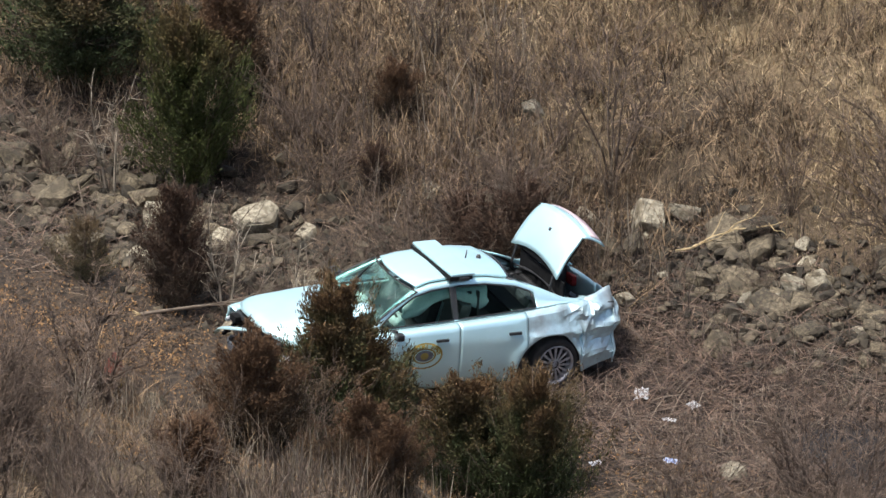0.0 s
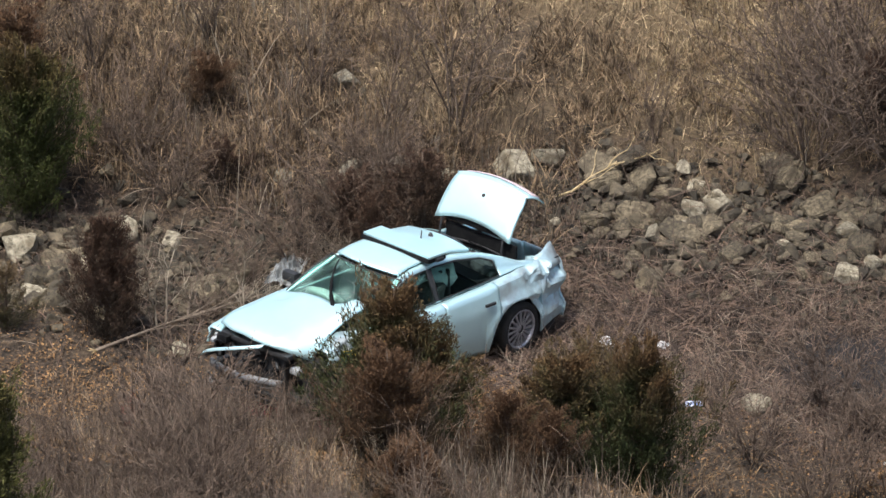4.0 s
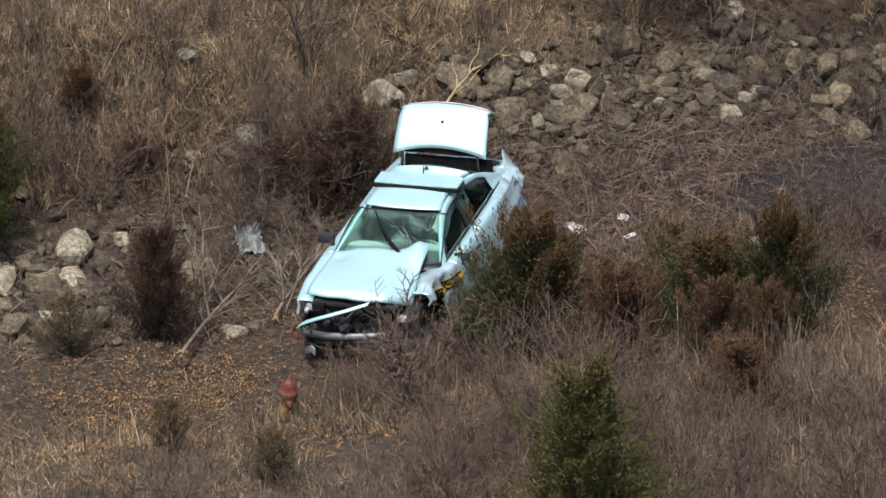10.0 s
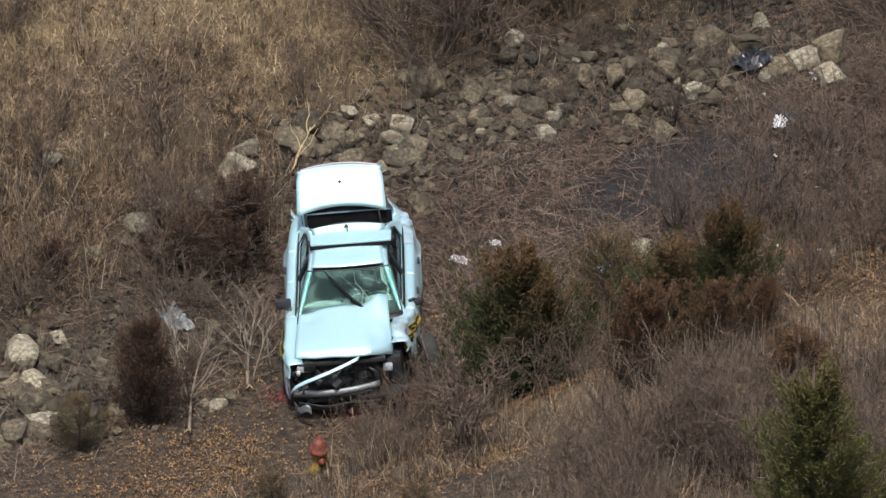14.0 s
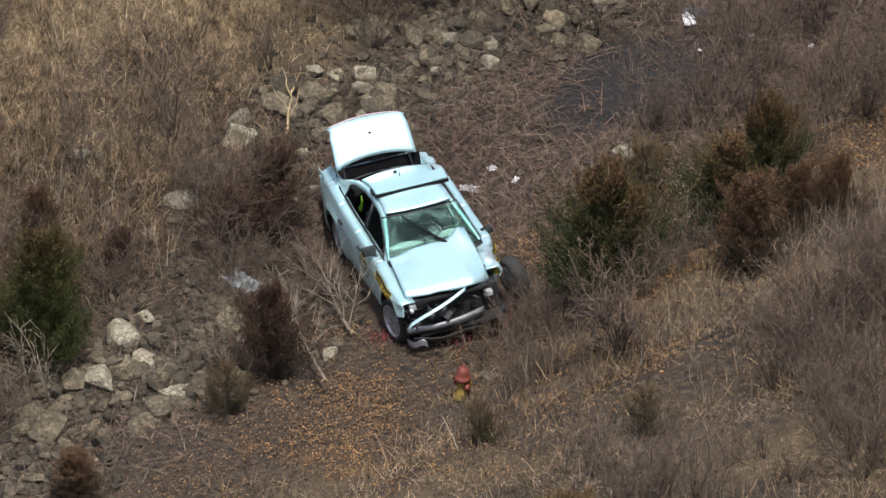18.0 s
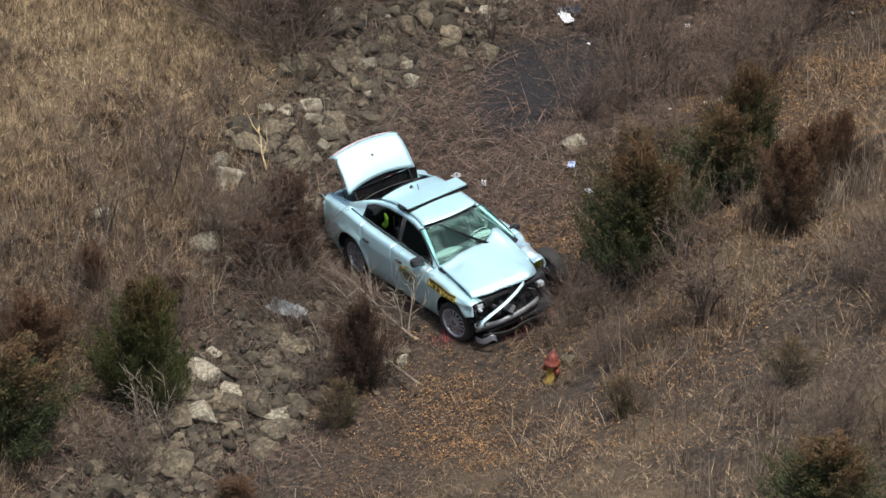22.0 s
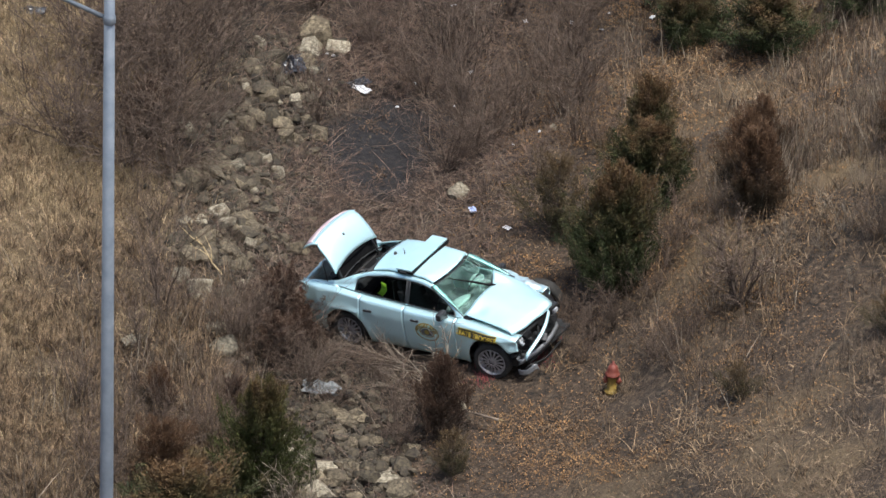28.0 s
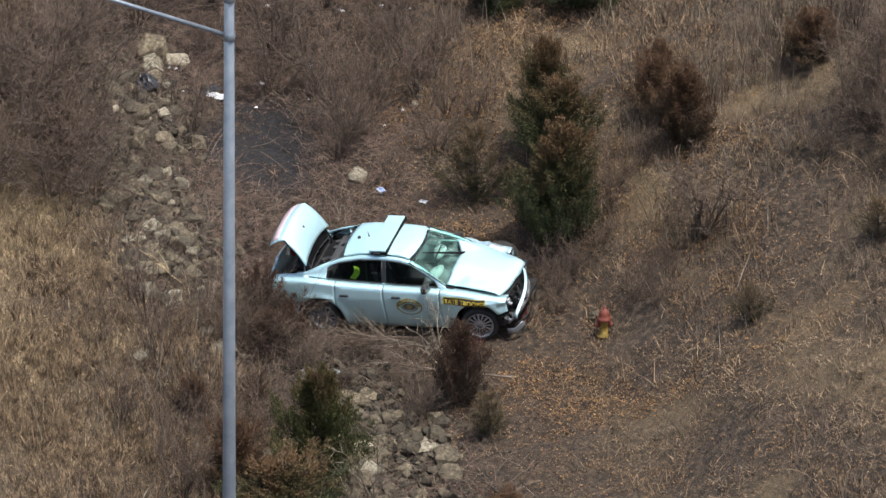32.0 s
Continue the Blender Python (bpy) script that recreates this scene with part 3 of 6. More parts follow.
verts = [screen_at(f, g) for f in np.linspace(-1, 1, 25) for g in np.linspace(0, 1, 13)]
screen = part("windshield", mesh_of("windshield", verts, grid_faces(25, 13), HAZED), car, "cracked green-tinted windshield", thick=0.006)
screen.visible_shadow = False
lines = []
for cf, cg, count in ((0.30, 0.52, 8), (0.66, 0.62, 4)):
    for k in range(count):
        a, f, g, ln = car_rng.uniform(0, 2 * math.pi), cf, cg, []
        for s in range(6):
            if abs(f) > 0.96 or not 0.03 < g < 0.97:
                break
            ln.append((screen_at(f, g) + Vector((0.006, 0, 0.008)), 0.0019 - 0.0002 * s))
            a += car_rng.normal(0, 0.35)
            f, g = f + 0.10 * math.cos(a), g + 0.11 * math.sin(a)
        if len(ln) > 1:
            lines.append(ln)
part("cracks", tube_mesh("cracks", lines, CRAZED, 3), screen, "white fracture lines")
# torn hole drawn as a dark sheet on the glass, for the cabin's shade
hole = [screen_at(0.42 + 0.15 * math.cos(a) * (1 + 0.3 * math.sin(3 * a)), 0.20 + 0.07 * math.sin(a) * (1 + 0.35 * math.cos(2 * a))) + Vector((0.008, 0, 0.010)) for a in np.linspace(0, 2 * math.pi, 14)[:-1]]
part("torn_hole", mesh_of("torn_hole", hole, [tuple(range(13))], ENGINE, False), screen, "dark patch standing for the shade in a torn hole", thick=0.004)
edge = [screen_at(f, 0) for f in np.linspace(-1, 1, 20)] + [screen_at(1, g) for g in np.linspace(0, 1, 8)] + \
       [screen_at(f, 1) for f in np.linspace(1, -1, 20)] + [screen_at(-1, g) for g in np.linspace(1, 0, 8)]
part("screen_seal", tube_mesh("screen_seal", [[(p, 0.011) for p in edge]], BLACK, 5), screen)
arm = [(screen_at(0.38 - 0.90 * s, 0.06 + 0.86 * s ** 1.3) + Vector((0.04, 0, 0.05 + 0.02 * math.sin(3 * s))), 0.036 - 0.028 * s) for s in np.linspace(0, 1, 10)]
part("wiper", tube_mesh("wiper", [arm], SHADE_BLACK, 5), car, "black wiper arm bent up the screen")
cowl = [(0.90 + 0.10 * k + 0.12 * (1 - f * f), f * 0.74, 0.985 - 0.02 * k + 0.02 * (1 - f * f)) for f in np.linspace(-1, 1, 13) for k in (0, 1, 2)]
part("cowl", mesh_of("cowl", cowl, grid_faces(13, 3), BLACK), car, thick=0.02)

# rear window, shelf, boot


def back_at(f, g):
    top, low_w = cabin_y(-1.0, rail(-1.0)) - 0.05, 0.66
    x = -1.02 - 0.66 * g - 0.08 * (1 - f * f)
    return Vector((x, f * (top + (low_w - top) * g), 1.42 - 0.315 * g + 0.045 * (1 - f * f) + 0.03 * math.sin(math.pi * g)))


backlight = part("rear_window_seal", tube_mesh("rear_window_seal", [[(back_at(s, g), 0.016) for g in np.linspace(0, 1, 6)] for s in (-1, 1)] +
                 [[(back_at(f, g), 0.016) for f in np.linspace(-1, 1, 12)] for g in (0, 1)], BLACK, 5), car, "black seal of the missing rear window")
for k in range(9):
    f, g = car_rng.choice((-0.92, 0.92)) if k < 4 else car_rng.uniform(-0.9, 0.9), car_rng.uniform(0.1, 0.9) if k < 4 else car_rng.choice((0.04, 0.95))
    pts = [back_at(f + a, min(1, max(0, g + b))) for a, b in ((0, -0.12), (0.09, 0.02), (0.02, 0.13), (-0.08, 0.03))]
    part("glass_shard", mesh_of("glass_shard", pts, [(0, 1, 2, 3)], DARK_GLASS, False), backlight, "", thick=0.005)
# shelf and bulkhead carry the shade behind the missing window in their colour
part("parcel_shelf", bevel_box("parcel_shelf", (0.72, 1.26, 0.04), SHADE_BLACK, 0.01, (-1.40, 0, 1.02)), car)
part("boot_bulkhead", bevel_box("boot_bulkhead", (0.03, 1.20, 0.36), SHADE_BLACK, 0.01, (-1.77, 0, 1.14)), car, "bulkhead behind the parcel shelf, coloured as black shade")
for k in range(14):
    s = car_rng.uniform(0.03, 0.11)
    p = (car_rng.uniform(-1.68, -1.2), car_rng.uniform(-0.5, 0.5))
    part("shelf_debris", bevel_box("shelf_debris", (s, s * 0.7, s * 0.3), (BLACK, SEAT, SEAT, BLACK, SEAT, ENGINE, TARP)[k % 7], 0.004), car,
         m=pose(p[0], p[1], 1.055, 0, 0, car_rng.uniform(0, 180)))
part("boot_floor", bevel_box("boot_floor", (0.85, 1.2, 0.06), ENGINE, 0.01, (-2.05, 0, 0.55)), car)
part("boot_front_wall", bevel_box("boot_front_wall", (0.04, 1.2, 0.5), ENGINE, 0.01, (-1.70, 0, 0.80)), car)
for s in (-1, 1):
    part("boot_side_wall", bevel_box("boot_side_wall", (0.8, 0.05, 0.5), ENGINE, 0.01, (-2.05, s * 0.66, 0.80)), car)
    verts = []
    for x in np.linspace(-2.48, -1.70, 12):
        for y in (0.60, 0.68, side_y(x, belt(x)) - 0.11):
            v = crush(x, y, belt(x) + 0.034 - (0.03 if y < 0.62 else 0), s)
            verts.append((v.x, s * v.y, v.z))
    part("boot_gutter", mesh_of("boot_gutter", verts, grid_faces(12, 3, s < 0), PAINT), car, thick=0.015)
for k in range(9):
    s = car_rng.uniform(0.10, 0.26)
    part("boot_clutter", bevel_box("boot_clutter", (s, s * 0.8, s * 0.6), (BLACK, SEAT, ENGINE, WHITE)[k % 4 if k != 3 else 0], 0.02), car,
         m=pose(car_rng.uniform(-2.3, -1.8), car_rng.uniform(-0.45, 0.45), 0.66 + k * 0.02, 10 * k, 7 * k, 40 * k))

# the lid stands open: outer skin faces forward, its rear face folds back at the top
HINGE, LID_TOP = Vector((-1.68, -0.10, 1.355)), Vector((-2.03, -0.10, 1.87))
lid_up = (LID_TOP - HINGE)
lid_n = Vector((lid_up.z, 0, -lid_up.x)).normalized()
verts = []
for f in np.linspace(-1, 1, 19):
    for g in np.linspace(0, 1, 11):
        w = 0.635 - 0.03 * g - 0.03 * max(0, g - 0.85) / 0.15
        p = HINGE + lid_up * g + lid_n * (0.03 * math.sin(math.pi * g) + 0.035 * (1 - f * f)) + Vector((0, f * w, 0))
        p += lid_up.normalized() * (0.06 * (1 - f * f) * g + 0.10 * (1 - f * f) * (1 - g))
        verts.append(p)
lid = part("boot_lid", mesh_of("boot_lid", verts, grid_faces(19, 11), PAINT), car, "open silver boot lid", thick=0.03)
verts = []
for f in np.linspace(-1, 1, 19):
    top = LID_TOP + lid_up.normalized() * 0.06 * (1 - f * f) + lid_n * 0.035 * (1 - f * f) + Vector((0, f * 0.60, 0))
    for g in np.linspace(0, 1, 6):
        verts.append(top - lid_n * (0.34 * g) + lid_up.normalized() * (0.03 * math.sin(g * 3) + 0.05 * g))
inner = [HINGE + lid_up * g - lid_n * (0.05 - 0.03 * (1 - f * f)) + Vector((0, f * 0.58, 0)) for f in np.linspace(-1, 1, 9) for g in np.linspace(0.06, 0.97, 6)]
# the lid's lining is coloured with the same painted shade
part("lid_lining", mesh_of("lid_lining", inner, grid_faces(9, 6, True), SHADE_BLACK), lid, "black inner lining with shade put into its colour", thick=0.01)
face = part("lid_rear_face", mesh_of("lid_rear_face", verts, grid_faces(19, 6), PAINT), lid, thick=0.02)
verts = []
for f in np.linspace(-1, 1, 15):
    top = LID_TOP + lid_up.normalized() * (0.06 * (1 - f * f) + 0.022) + lid_n * 0.035 * (1 - f * f) + Vector((0, f * 0.56, 0))
    for g in (0.35, 0.5, 0.65, 0.8):
        verts.append(top - lid_n * (0.34 * g) + lid_up.normalized() * (0.03 * math.sin(g * 3) + 0.05 * g))
part("lamp_strip", mesh_of("lamp_strip", verts, grid_faces(15, 4), LID_LAMP), face, "pale red lamp strip", thick=0.012)
part("keyhole", lathe("keyhole", [(0, 0.012), (0.022, 0.01), (0.026, 0)], BLACK, 14), lid,
     m=Matrix.Translation(HINGE + lid_up * 0.72 + lid_n * 0.064) @ lid_n.to_track_quat("Z", "Y").to_matrix().to_4x4())
for s in (-1, 1):
    part("lid_hinge", tube_mesh("lid_hinge", [[((-1.72, s * 0.52 - 0.05, 0.95), 0.018), ((-1.64, s * 0.53 - 0.08, 1.12), 0.018), ((-1.70, s * 0.52 - 0.10, 1.35), 0.016), ((-1.83, s * 0.50 - 0.10, 1.53), 0.014)]], BLACK), lid)

# tail
for s in (-1, 1):
    verts = []
    for a in np.linspace(0, 1, 12):
        y = a * 0.84
        x = -2.56 + 0.16 * a ** 3
        for z in np.linspace(0.30, 0.98, 12):
            v = crush(x + 0.05 * max(0, z - 0.75) - 0.05 * math.exp(-((z - 0.52) / 0.12) ** 2), y, z, s)
            verts.append((v.x, s * v.y, v.z))
    part("rear_bumper", mesh_of("rear_bumper", verts, grid_faces(12, 12, s < 0), PAINT_DIRTY if s > 0 else PAINT), car, thick=0.02)
    part("tail_lamp", bevel_box("tail_lamp", (0.10, 0.30, 0.14), RED_LENS, 0.03, (-2.50 if s < 0 else -2.42, s * (0.62 if s < 0 else 0.50), 0.86)), car, "red tail lamp")
flap = [(-2.03 - 0.41 * a, 0.80 - 0.20 * b + 0.03 * math.sin(5 * a) - 0.04 * a, 0.98 + 0.13 * b + 0.10 * a * b) for a in np.linspace(0, 1, 8) for b in np.linspace(0, 1, 6)]
part("torn_flap", mesh_of("torn_flap", flap, grid_faces(8, 6), PAINT_DIRTY), car, "torn upright body flap", thick=0.008)
flap = [(-2.34 - 0.2 * a, -0.80 - 0.05 * b, 1.0 + 0.10 * b + 0.03 * math.sin(4 * a)) for a in np.linspace(0, 1, 6) for b in np.linspace(0, 1, 5)]
part("torn_flap", mesh_of("torn_flap", flap, grid_faces(6, 5, True), PAINT_DIRTY), car, thick=0.008)

# hood: pushed back, front edge lifted, driver's rear corner torn up over the screen


def hood_at(f, g):
    """f across from -1 (passenger) to 1 (driver), g from the cowl to the nose; the rear edge has sprung up, the passenger's corner stays low."""
    x = 0.97 + 1.03 * g + 0.13 * (1 - f * f) * (0.15 + g)
    w = 0.65 + 0.13 * g
    rise = 0.06 + 0.06 * max(0.0, min(1.0, (f + 0.9) / 0.6))
    z = 1.005 - 0.045 * g - 0.03 * g * g + 0.03 * (1 - f * f) + rise * (1 - g) ** 0.9
    drop = max(0, g - 0.88) / 0.12
    z -= 0.05 * drop * drop
    if f > 0.35:
        k = (f - 0.35) / 0.65
        z += (0.05 * k + 0.07 * math.exp(-((f - 0.75) / 0.16) ** 2)) * max(0, 0.35 - g) / 0.35
        x -= 0.20 * k * max(0, 0.35 - g) / 0.35
        z -= 0.17 * k * g * g
        w -= k * (0.05 + 0.14 * g)
        x -= 0.24 * k * g * g
    n = noise.noise_vector(Vector((f * 3, g * 4, 2)))
    return Vector((x + 0.02 * n.x, f * w - 0.06 * (1 - g), z - 0.035 * math.exp(-((f + 0.75) / 0.22) ** 2 - ((g - 0.16) / 0.14) ** 2) + 0.008 * n.z))


verts = [hood_at(f, g) for f in np.linspace(-1, 1, 31) for g in np.linspace(0, 1, 25)]
part("hood", mesh_of("hood", verts, grid_faces(31, 25, True), PAINT), car, "buckled silver hood", thick=0.018)

# nose: bare beam, dark engine bay, peeled bumper skin, broken lamps
beam = []
for f in np.linspace(-1, 1, 15):
    x, y = 2.19 - 0.13 * f * f, f * 0.61 - 0.23
    for dx, dz in ((0, -0.05), (0.03, -0.045), (0.04, 0), (0.03, 0.04), (0, 0.05)):
        beam.append((x + dx, y, 0.40 + dz + 0.03 * f))
part("bumper_beam", mesh_of("bumper_beam", beam, grid_faces(15, 5), STEEL), car, "dented bare bumper beam", thick=0.02)
part("radiator", bevel_box("radiator", (0.08, 1.05, 0.42), ENGINE, 0.02, (1.98, -0.15, 0.58)), car)
part("engine_block", bevel_box("engine_block", (0.75, 0.75, 0.35), ENGINE, 0.06, (1.50, 0, 0.66)), car)
part("bay_floor", bevel_box("bay_floor", (1.2, 1.3, 0.05), ENGINE, 0.01, (1.55, 0, 0.27)), car)
part("firewall", bevel_box("firewall", (0.05, 1.5, 0.65), ENGINE, 0.01, (0.92, 0, 0.62)), car)
part("slam_panel", bevel_box("slam_panel", (0.16, 1.2, 0.06), BLACK, 0.02, (2.02, -0.12, 0.80)), car)
# most pieces are blackened to stand for the shaded void of the nose
for k in range(16):
    p = (car_rng.uniform(1.92, 2.22), car_rng.uniform(-0.80, 0.38), car_rng.uniform(0.40, 0.78))
    s = car_rng.uniform(0.06, 0.20)
    part("bay_piece", bevel_box("bay_piece", (s * 0.7, s, s * 0.5), (SHADE_BLACK, BLACK, SHADE_BLACK, ENGINE)[k % 4], 0.01), car, m=pose(*p, 30 * k, 17 * k, 50 * k))
part("hose", tube_mesh("hose", [[((2.05 + 0.1 * math.sin(k), -0.5 + k * 0.12, 0.62 + 0.08 * math.cos(2 * k)), 0.02) for k in range(8)]], BLACK), car)
strip = []
for a in np.linspace(0, 1, 20):
    x, y, z = 2.24 + 0.10 * math.sin(2.6 * a) - 0.14 * a ** 2, -0.85 + 0.97 * a, 0.47 + 0.40 * a ** 0.62
    for b in np.linspace(-1, 1, 5):
        strip.append((x + 0.026 * b, y - 0.014 * b, z - 0.018 * b + 0.014 * (1 - b * b)))
part("peeled_bumper_skin", mesh_of("peeled_bumper_skin", strip, grid_faces(20, 5), PAINT), car, "strip of peeled silver bumper skin", thick=0.010)
corner = [(2.30 - 0.26 * a * a - 0.02 * b, -0.60 - 0.24 * a, 0.13 + 0.10 * b + 0.04 * math.sin(6 * a)) for a in np.linspace(0, 1, 9) for b in np.linspace(0, 1, 5)]
part("bumper_corner", mesh_of("bumper_corner", corner, grid_faces(9, 5, True), STEEL), car, "hanging scraped bumper corner", thick=0.012)
for k in range(12):
    s = car_rng.uniform(0.05, 0.13)
    part("bay_piece", bevel_box("bay_piece", (s * 0.6, s, s * 0.7), (BLACK, SHADE_BLACK, BLACK, SHADE_BLACK, ENGINE, CLEAR_LENS)[k % 6], 0.01), car,
         m=pose(car_rng.uniform(1.98, 2.16), car_rng.uniform(-0.86, -0.62), car_rng.uniform(0.34, 0.72), 40 * k, 23 * k, 50 * k))
chin = [(2.26 - 0.12 * f * f + 0.03 * b, f * 0.58 - 0.2, 0.17 + 0.05 * b + 0.02 * math.sin(5 * f)) for f in np.linspace(-1, 1, 13) for b in (0, 1, 2)]
part("lower_spoiler", mesh_of("lower_spoiler", chin, grid_faces(13, 3), BLACK), car, "hanging black spoiler", thick=0.01)
part("head_lamp", bevel_box("head_lamp", (0.16, 0.20, 0.09), CLEAR_LENS, 0.03, (2.04, -0.66, 0.74)), car, "broken headlamp")
part("head_lamp", bevel_box("head_lamp", (0.12, 0.14, 0.08), CLEAR_LENS, 0.03, (1.95, 0.5, 0.62)), car, "broken headlamp")
part("arch_liner", bevel_box("arch_liner", (0.80, 0.30, 0.5), BLACK, 0.1, (1.56, -0.62, 0.48)), car)
part("arch_liner", bevel_box("arch_liner", (0.80, 0.30, 0.5), BLACK, 0.1, (1.46, 0.55, 0.48)), car)
for s in (-1, 1):
    part("arch_liner", bevel_box("arch_liner", (0.80, 0.30, 0.5), BLACK, 0.1, (REAR_X, s * 0.62, 0.48)), car)
part("underbody", bevel_box("underbody", (4.3, 1.5, 0.08), BLACK, 0.02, (-0.2, 0, 0.24)), car)

# light bar, aerials, mirrors, handles
bar = part("light_bar", bevel_box("light_bar", (0.32, 1.14, 0.034), PAINT, 0.015, (-0.29, 0, 0.0),
           lambda v: (v.x + 0.02 - 0.08 * (v.y / 0.56) ** 2, v.y + 0.05, v.z + 1.572)), car, "low white roof light bar")
# base juts out in black to draw the shadow line under the bar's front
part("bar_base", bevel_box("bar_base", (0.31, 1.15, 0.05), SHADE_BLACK, 0.008, (-0.27, 0, 0), lambda v: (v.x + 0.03 - 0.08 * (v.y / 0.56) ** 2, v.y + 0.05, v.z + 1.53)), bar)
for s in (-1, 1):
    part("bar_foot", bevel_box("bar_foot", (0.13, 0.05, 0.045), BLACK, 0.01, (-0.36, s * 0.575 + 0.05, 1.525)), bar)
part("aerial", lathe("aerial", [(0, 0.045), (0.02, 0.04), (0.035, 0.0)], BLACK, 12), car, m=pose(-0.87, -0.02, 1.505))
part("aerial", tube_mesh("aerial", [[((-0.68, 0.0, 1.52), 0.012), ((-0.68, 0, 1.545), 0.009), ((-0.69, 0.0, 1.63), 0.006)]], BLACK), car)
part("aerial", tube_mesh("aerial", [[((-1.95, -0.68, 1.1), 0.006), ((-1.97, -0.69, 1.5), 0.004), ((-2.0, -0.7, 1.85), 0.003)]], BLACK), car)
for s in (1, -1):
    mir = part("mirror", bevel_box("mirror", (0.11, 0.22 if s < 0 else 0.12, 0.13 if s < 0 else 0.09), BLACK, 0.04, (0.63, s * (0.93 if s < 0 else 0.95), 1.085 if s < 0 else 0.97)), car, "black door mirror" if s < 0 else "hanging door mirror")
    part("mirror_stalk", tube_mesh("mirror_stalk", [[((0.66, s * 0.82, 1.0), 0.025), ((0.65, s * 0.91, 1.03), 0.02)]], BLACK), mir)
    for x in (0.02, -0.98):
        h = panel_of["front_door" if x > -0.2 else "rear_door", s]
        part("door_handle", bevel_box("door_handle", (0.17, 0.035, 0.035), BLACK, 0.012, (x, s * (side_y(x, 0.86) + 0.014), 0.86)), h, "black door handle")

# wheels


def wheel(m, label=""):
    w = part("wheel", lathe("hub", [(0, 0.075), (0.035, 0.075), (0.05, 0.06), (0.06, 0.03), (0.06, -0.08)], RIM, 18, "y"), car, label, m)
    part("tyre", lathe("tyre", [(0.235, -0.085), (0.245, 0.095), (0.30, 0.108), (0.33, 0.095), (0.345, 0.06), (0.345, -0.06), (0.33, -0.095), (0.30, -0.11), (0.235, -0.085)], RUBBER, 40, "y"), w)
    part("rim", lathe("rim", [(0.245, 0.092), (0.255, 0.10), (0.246, 0.104), (0.232, 0.095), (0.222, 0.06), (0.215, -0.06), (0.0, -0.06)], RIM, 40, "y"), w, "silver wheel rim")
    part("brake_disc", lathe("brake_disc", [(0.205, -0.03), (0.205, 0.012), (0.0, 0.012)], ENGINE, 24, "y"), w)
    me = bevel_box("spoke", (0.030, 0.016, 0.17), RIM, 0.005, (0, 0.068, 0.138), lambda v: (v.x * (0.6 + 2.2 * v.z), v.y - 0.012 * (v.z > 0.15) + 0.016, v.z))
    for k in range(15):
        part("spoke", me, w, m=Matrix.Rotation(2 * math.pi * k / 15, 4, 'Y'))
    return w


wheel(pose(FRONT_X - 0.03, -0.84, 0.32, 0, 0, 180 + 12))
wheel(pose(REAR_X, -0.80, 0.34, 0, 0, 180))
wheel(pose(REAR_X - 0.10, 0.80, 0.36, 0, 0, 3))
wheel(pose(1.30, 1.08, 0.42, 8, 0, 14), "front wheel torn outward")

# inside
for s in (-1, 1):
    part("front_seat", bevel_box("front_seat", (0.50, 0.50, 0.18), SEAT, 0.06, (0.05, s * 0.38, 0.50)), car)
    part("seat_back", bevel_box("seat_back", (0.16, 0.48, 0.62), SEAT, 0.06, (0, 0, 0), lambda v, s=s: (v.x - 0.26 - 0.3 * (v.z + 0.31), v.y + s * 0.38, v.z + 0.85)), car)
    part("head_rest", bevel_box("head_rest", (0.10, 0.26, 0.16), SEAT, 0.04, (-0.50, s * 0.38, 1.22)), car)
part("rear_bench", bevel_box("rear_bench", (0.55, 1.25, 0.22), SEAT, 0.07, (-0.95, 0, 0.52)), car)
part("rear_backrest", bevel_box("rear_backrest", (0.16, 1.25, 0.60), SEAT, 0.06, (0, 0, 0), lambda v: (v.x - 1.22 - 0.25 * (v.z + 0.3), v.y, v.z + 0.85)), car)
part("partition", bevel_box("partition", (0.03, 1.1, 0.55), BLACK, 0.01, (-0.62, 0, 1.02)), car)
part("dashboard", bevel_box("dashboard", (0.42, 1.36, 0.28), SEAT, 0.08, (0.76, 0, 0.86)), car, "dark grey dashboard")
part("steering_wheel", tube_mesh("steering_wheel", [[((0.42 + 0.07 * math.sin(a), 0.38 + 0.18 * math.cos(a), 0.93 + 0.16 * math.sin(a)), 0.016) for a in np.linspace(0, 2 * math.pi, 25)]], BLACK), car)
for p, s, q in (((0.60, -0.36, 0.99), (0.20, 0.30, 0.08), -28), ((0.45, 0.40, 0.96), (0.12, 0.20, 0.12), -20)):
    part("airbag", lathe("airbag", [(0, 1), (0.35, 0.93), (0.7, 0.66), (0.93, 0.3), (1, 0), (0.9, -0.35), (0.6, -0.7), (0, -0.9)], AIRBAG, 22), car, "deflated white airbag",
         m=pose(*p, 0, q, 0) @ Matrix.Diagonal((*s, 1)))
part("cabin_floor", bevel_box("cabin_floor", (2.4, 1.5, 0.05), BLACK, 0.01, (-0.2, 0, 0.32)), car)
bag = []
for a in np.linspace(-0.75, 0.42, 24):
    for b in np.linspace(0, 1, 9):
        n = noise.noise_vector(Vector((a * 5, b * 3, 1)))
        drop = 0.20 + 0.10 * math.sin(7 * a) + 0.05 * n.x
        bag.append((a + 0.03 * n.y, 0.46 + 0.06 * b + 0.05 * math.sin(math.pi * b) * (1 + n.z), min(hi(a), 1.36) - 0.01 - drop * b))
part("curtain_airbag", mesh_of("curtain_airbag", bag, grid_faces(24, 9), AIRBAG), car, "limp torn curtain airbag", thick=0.01)
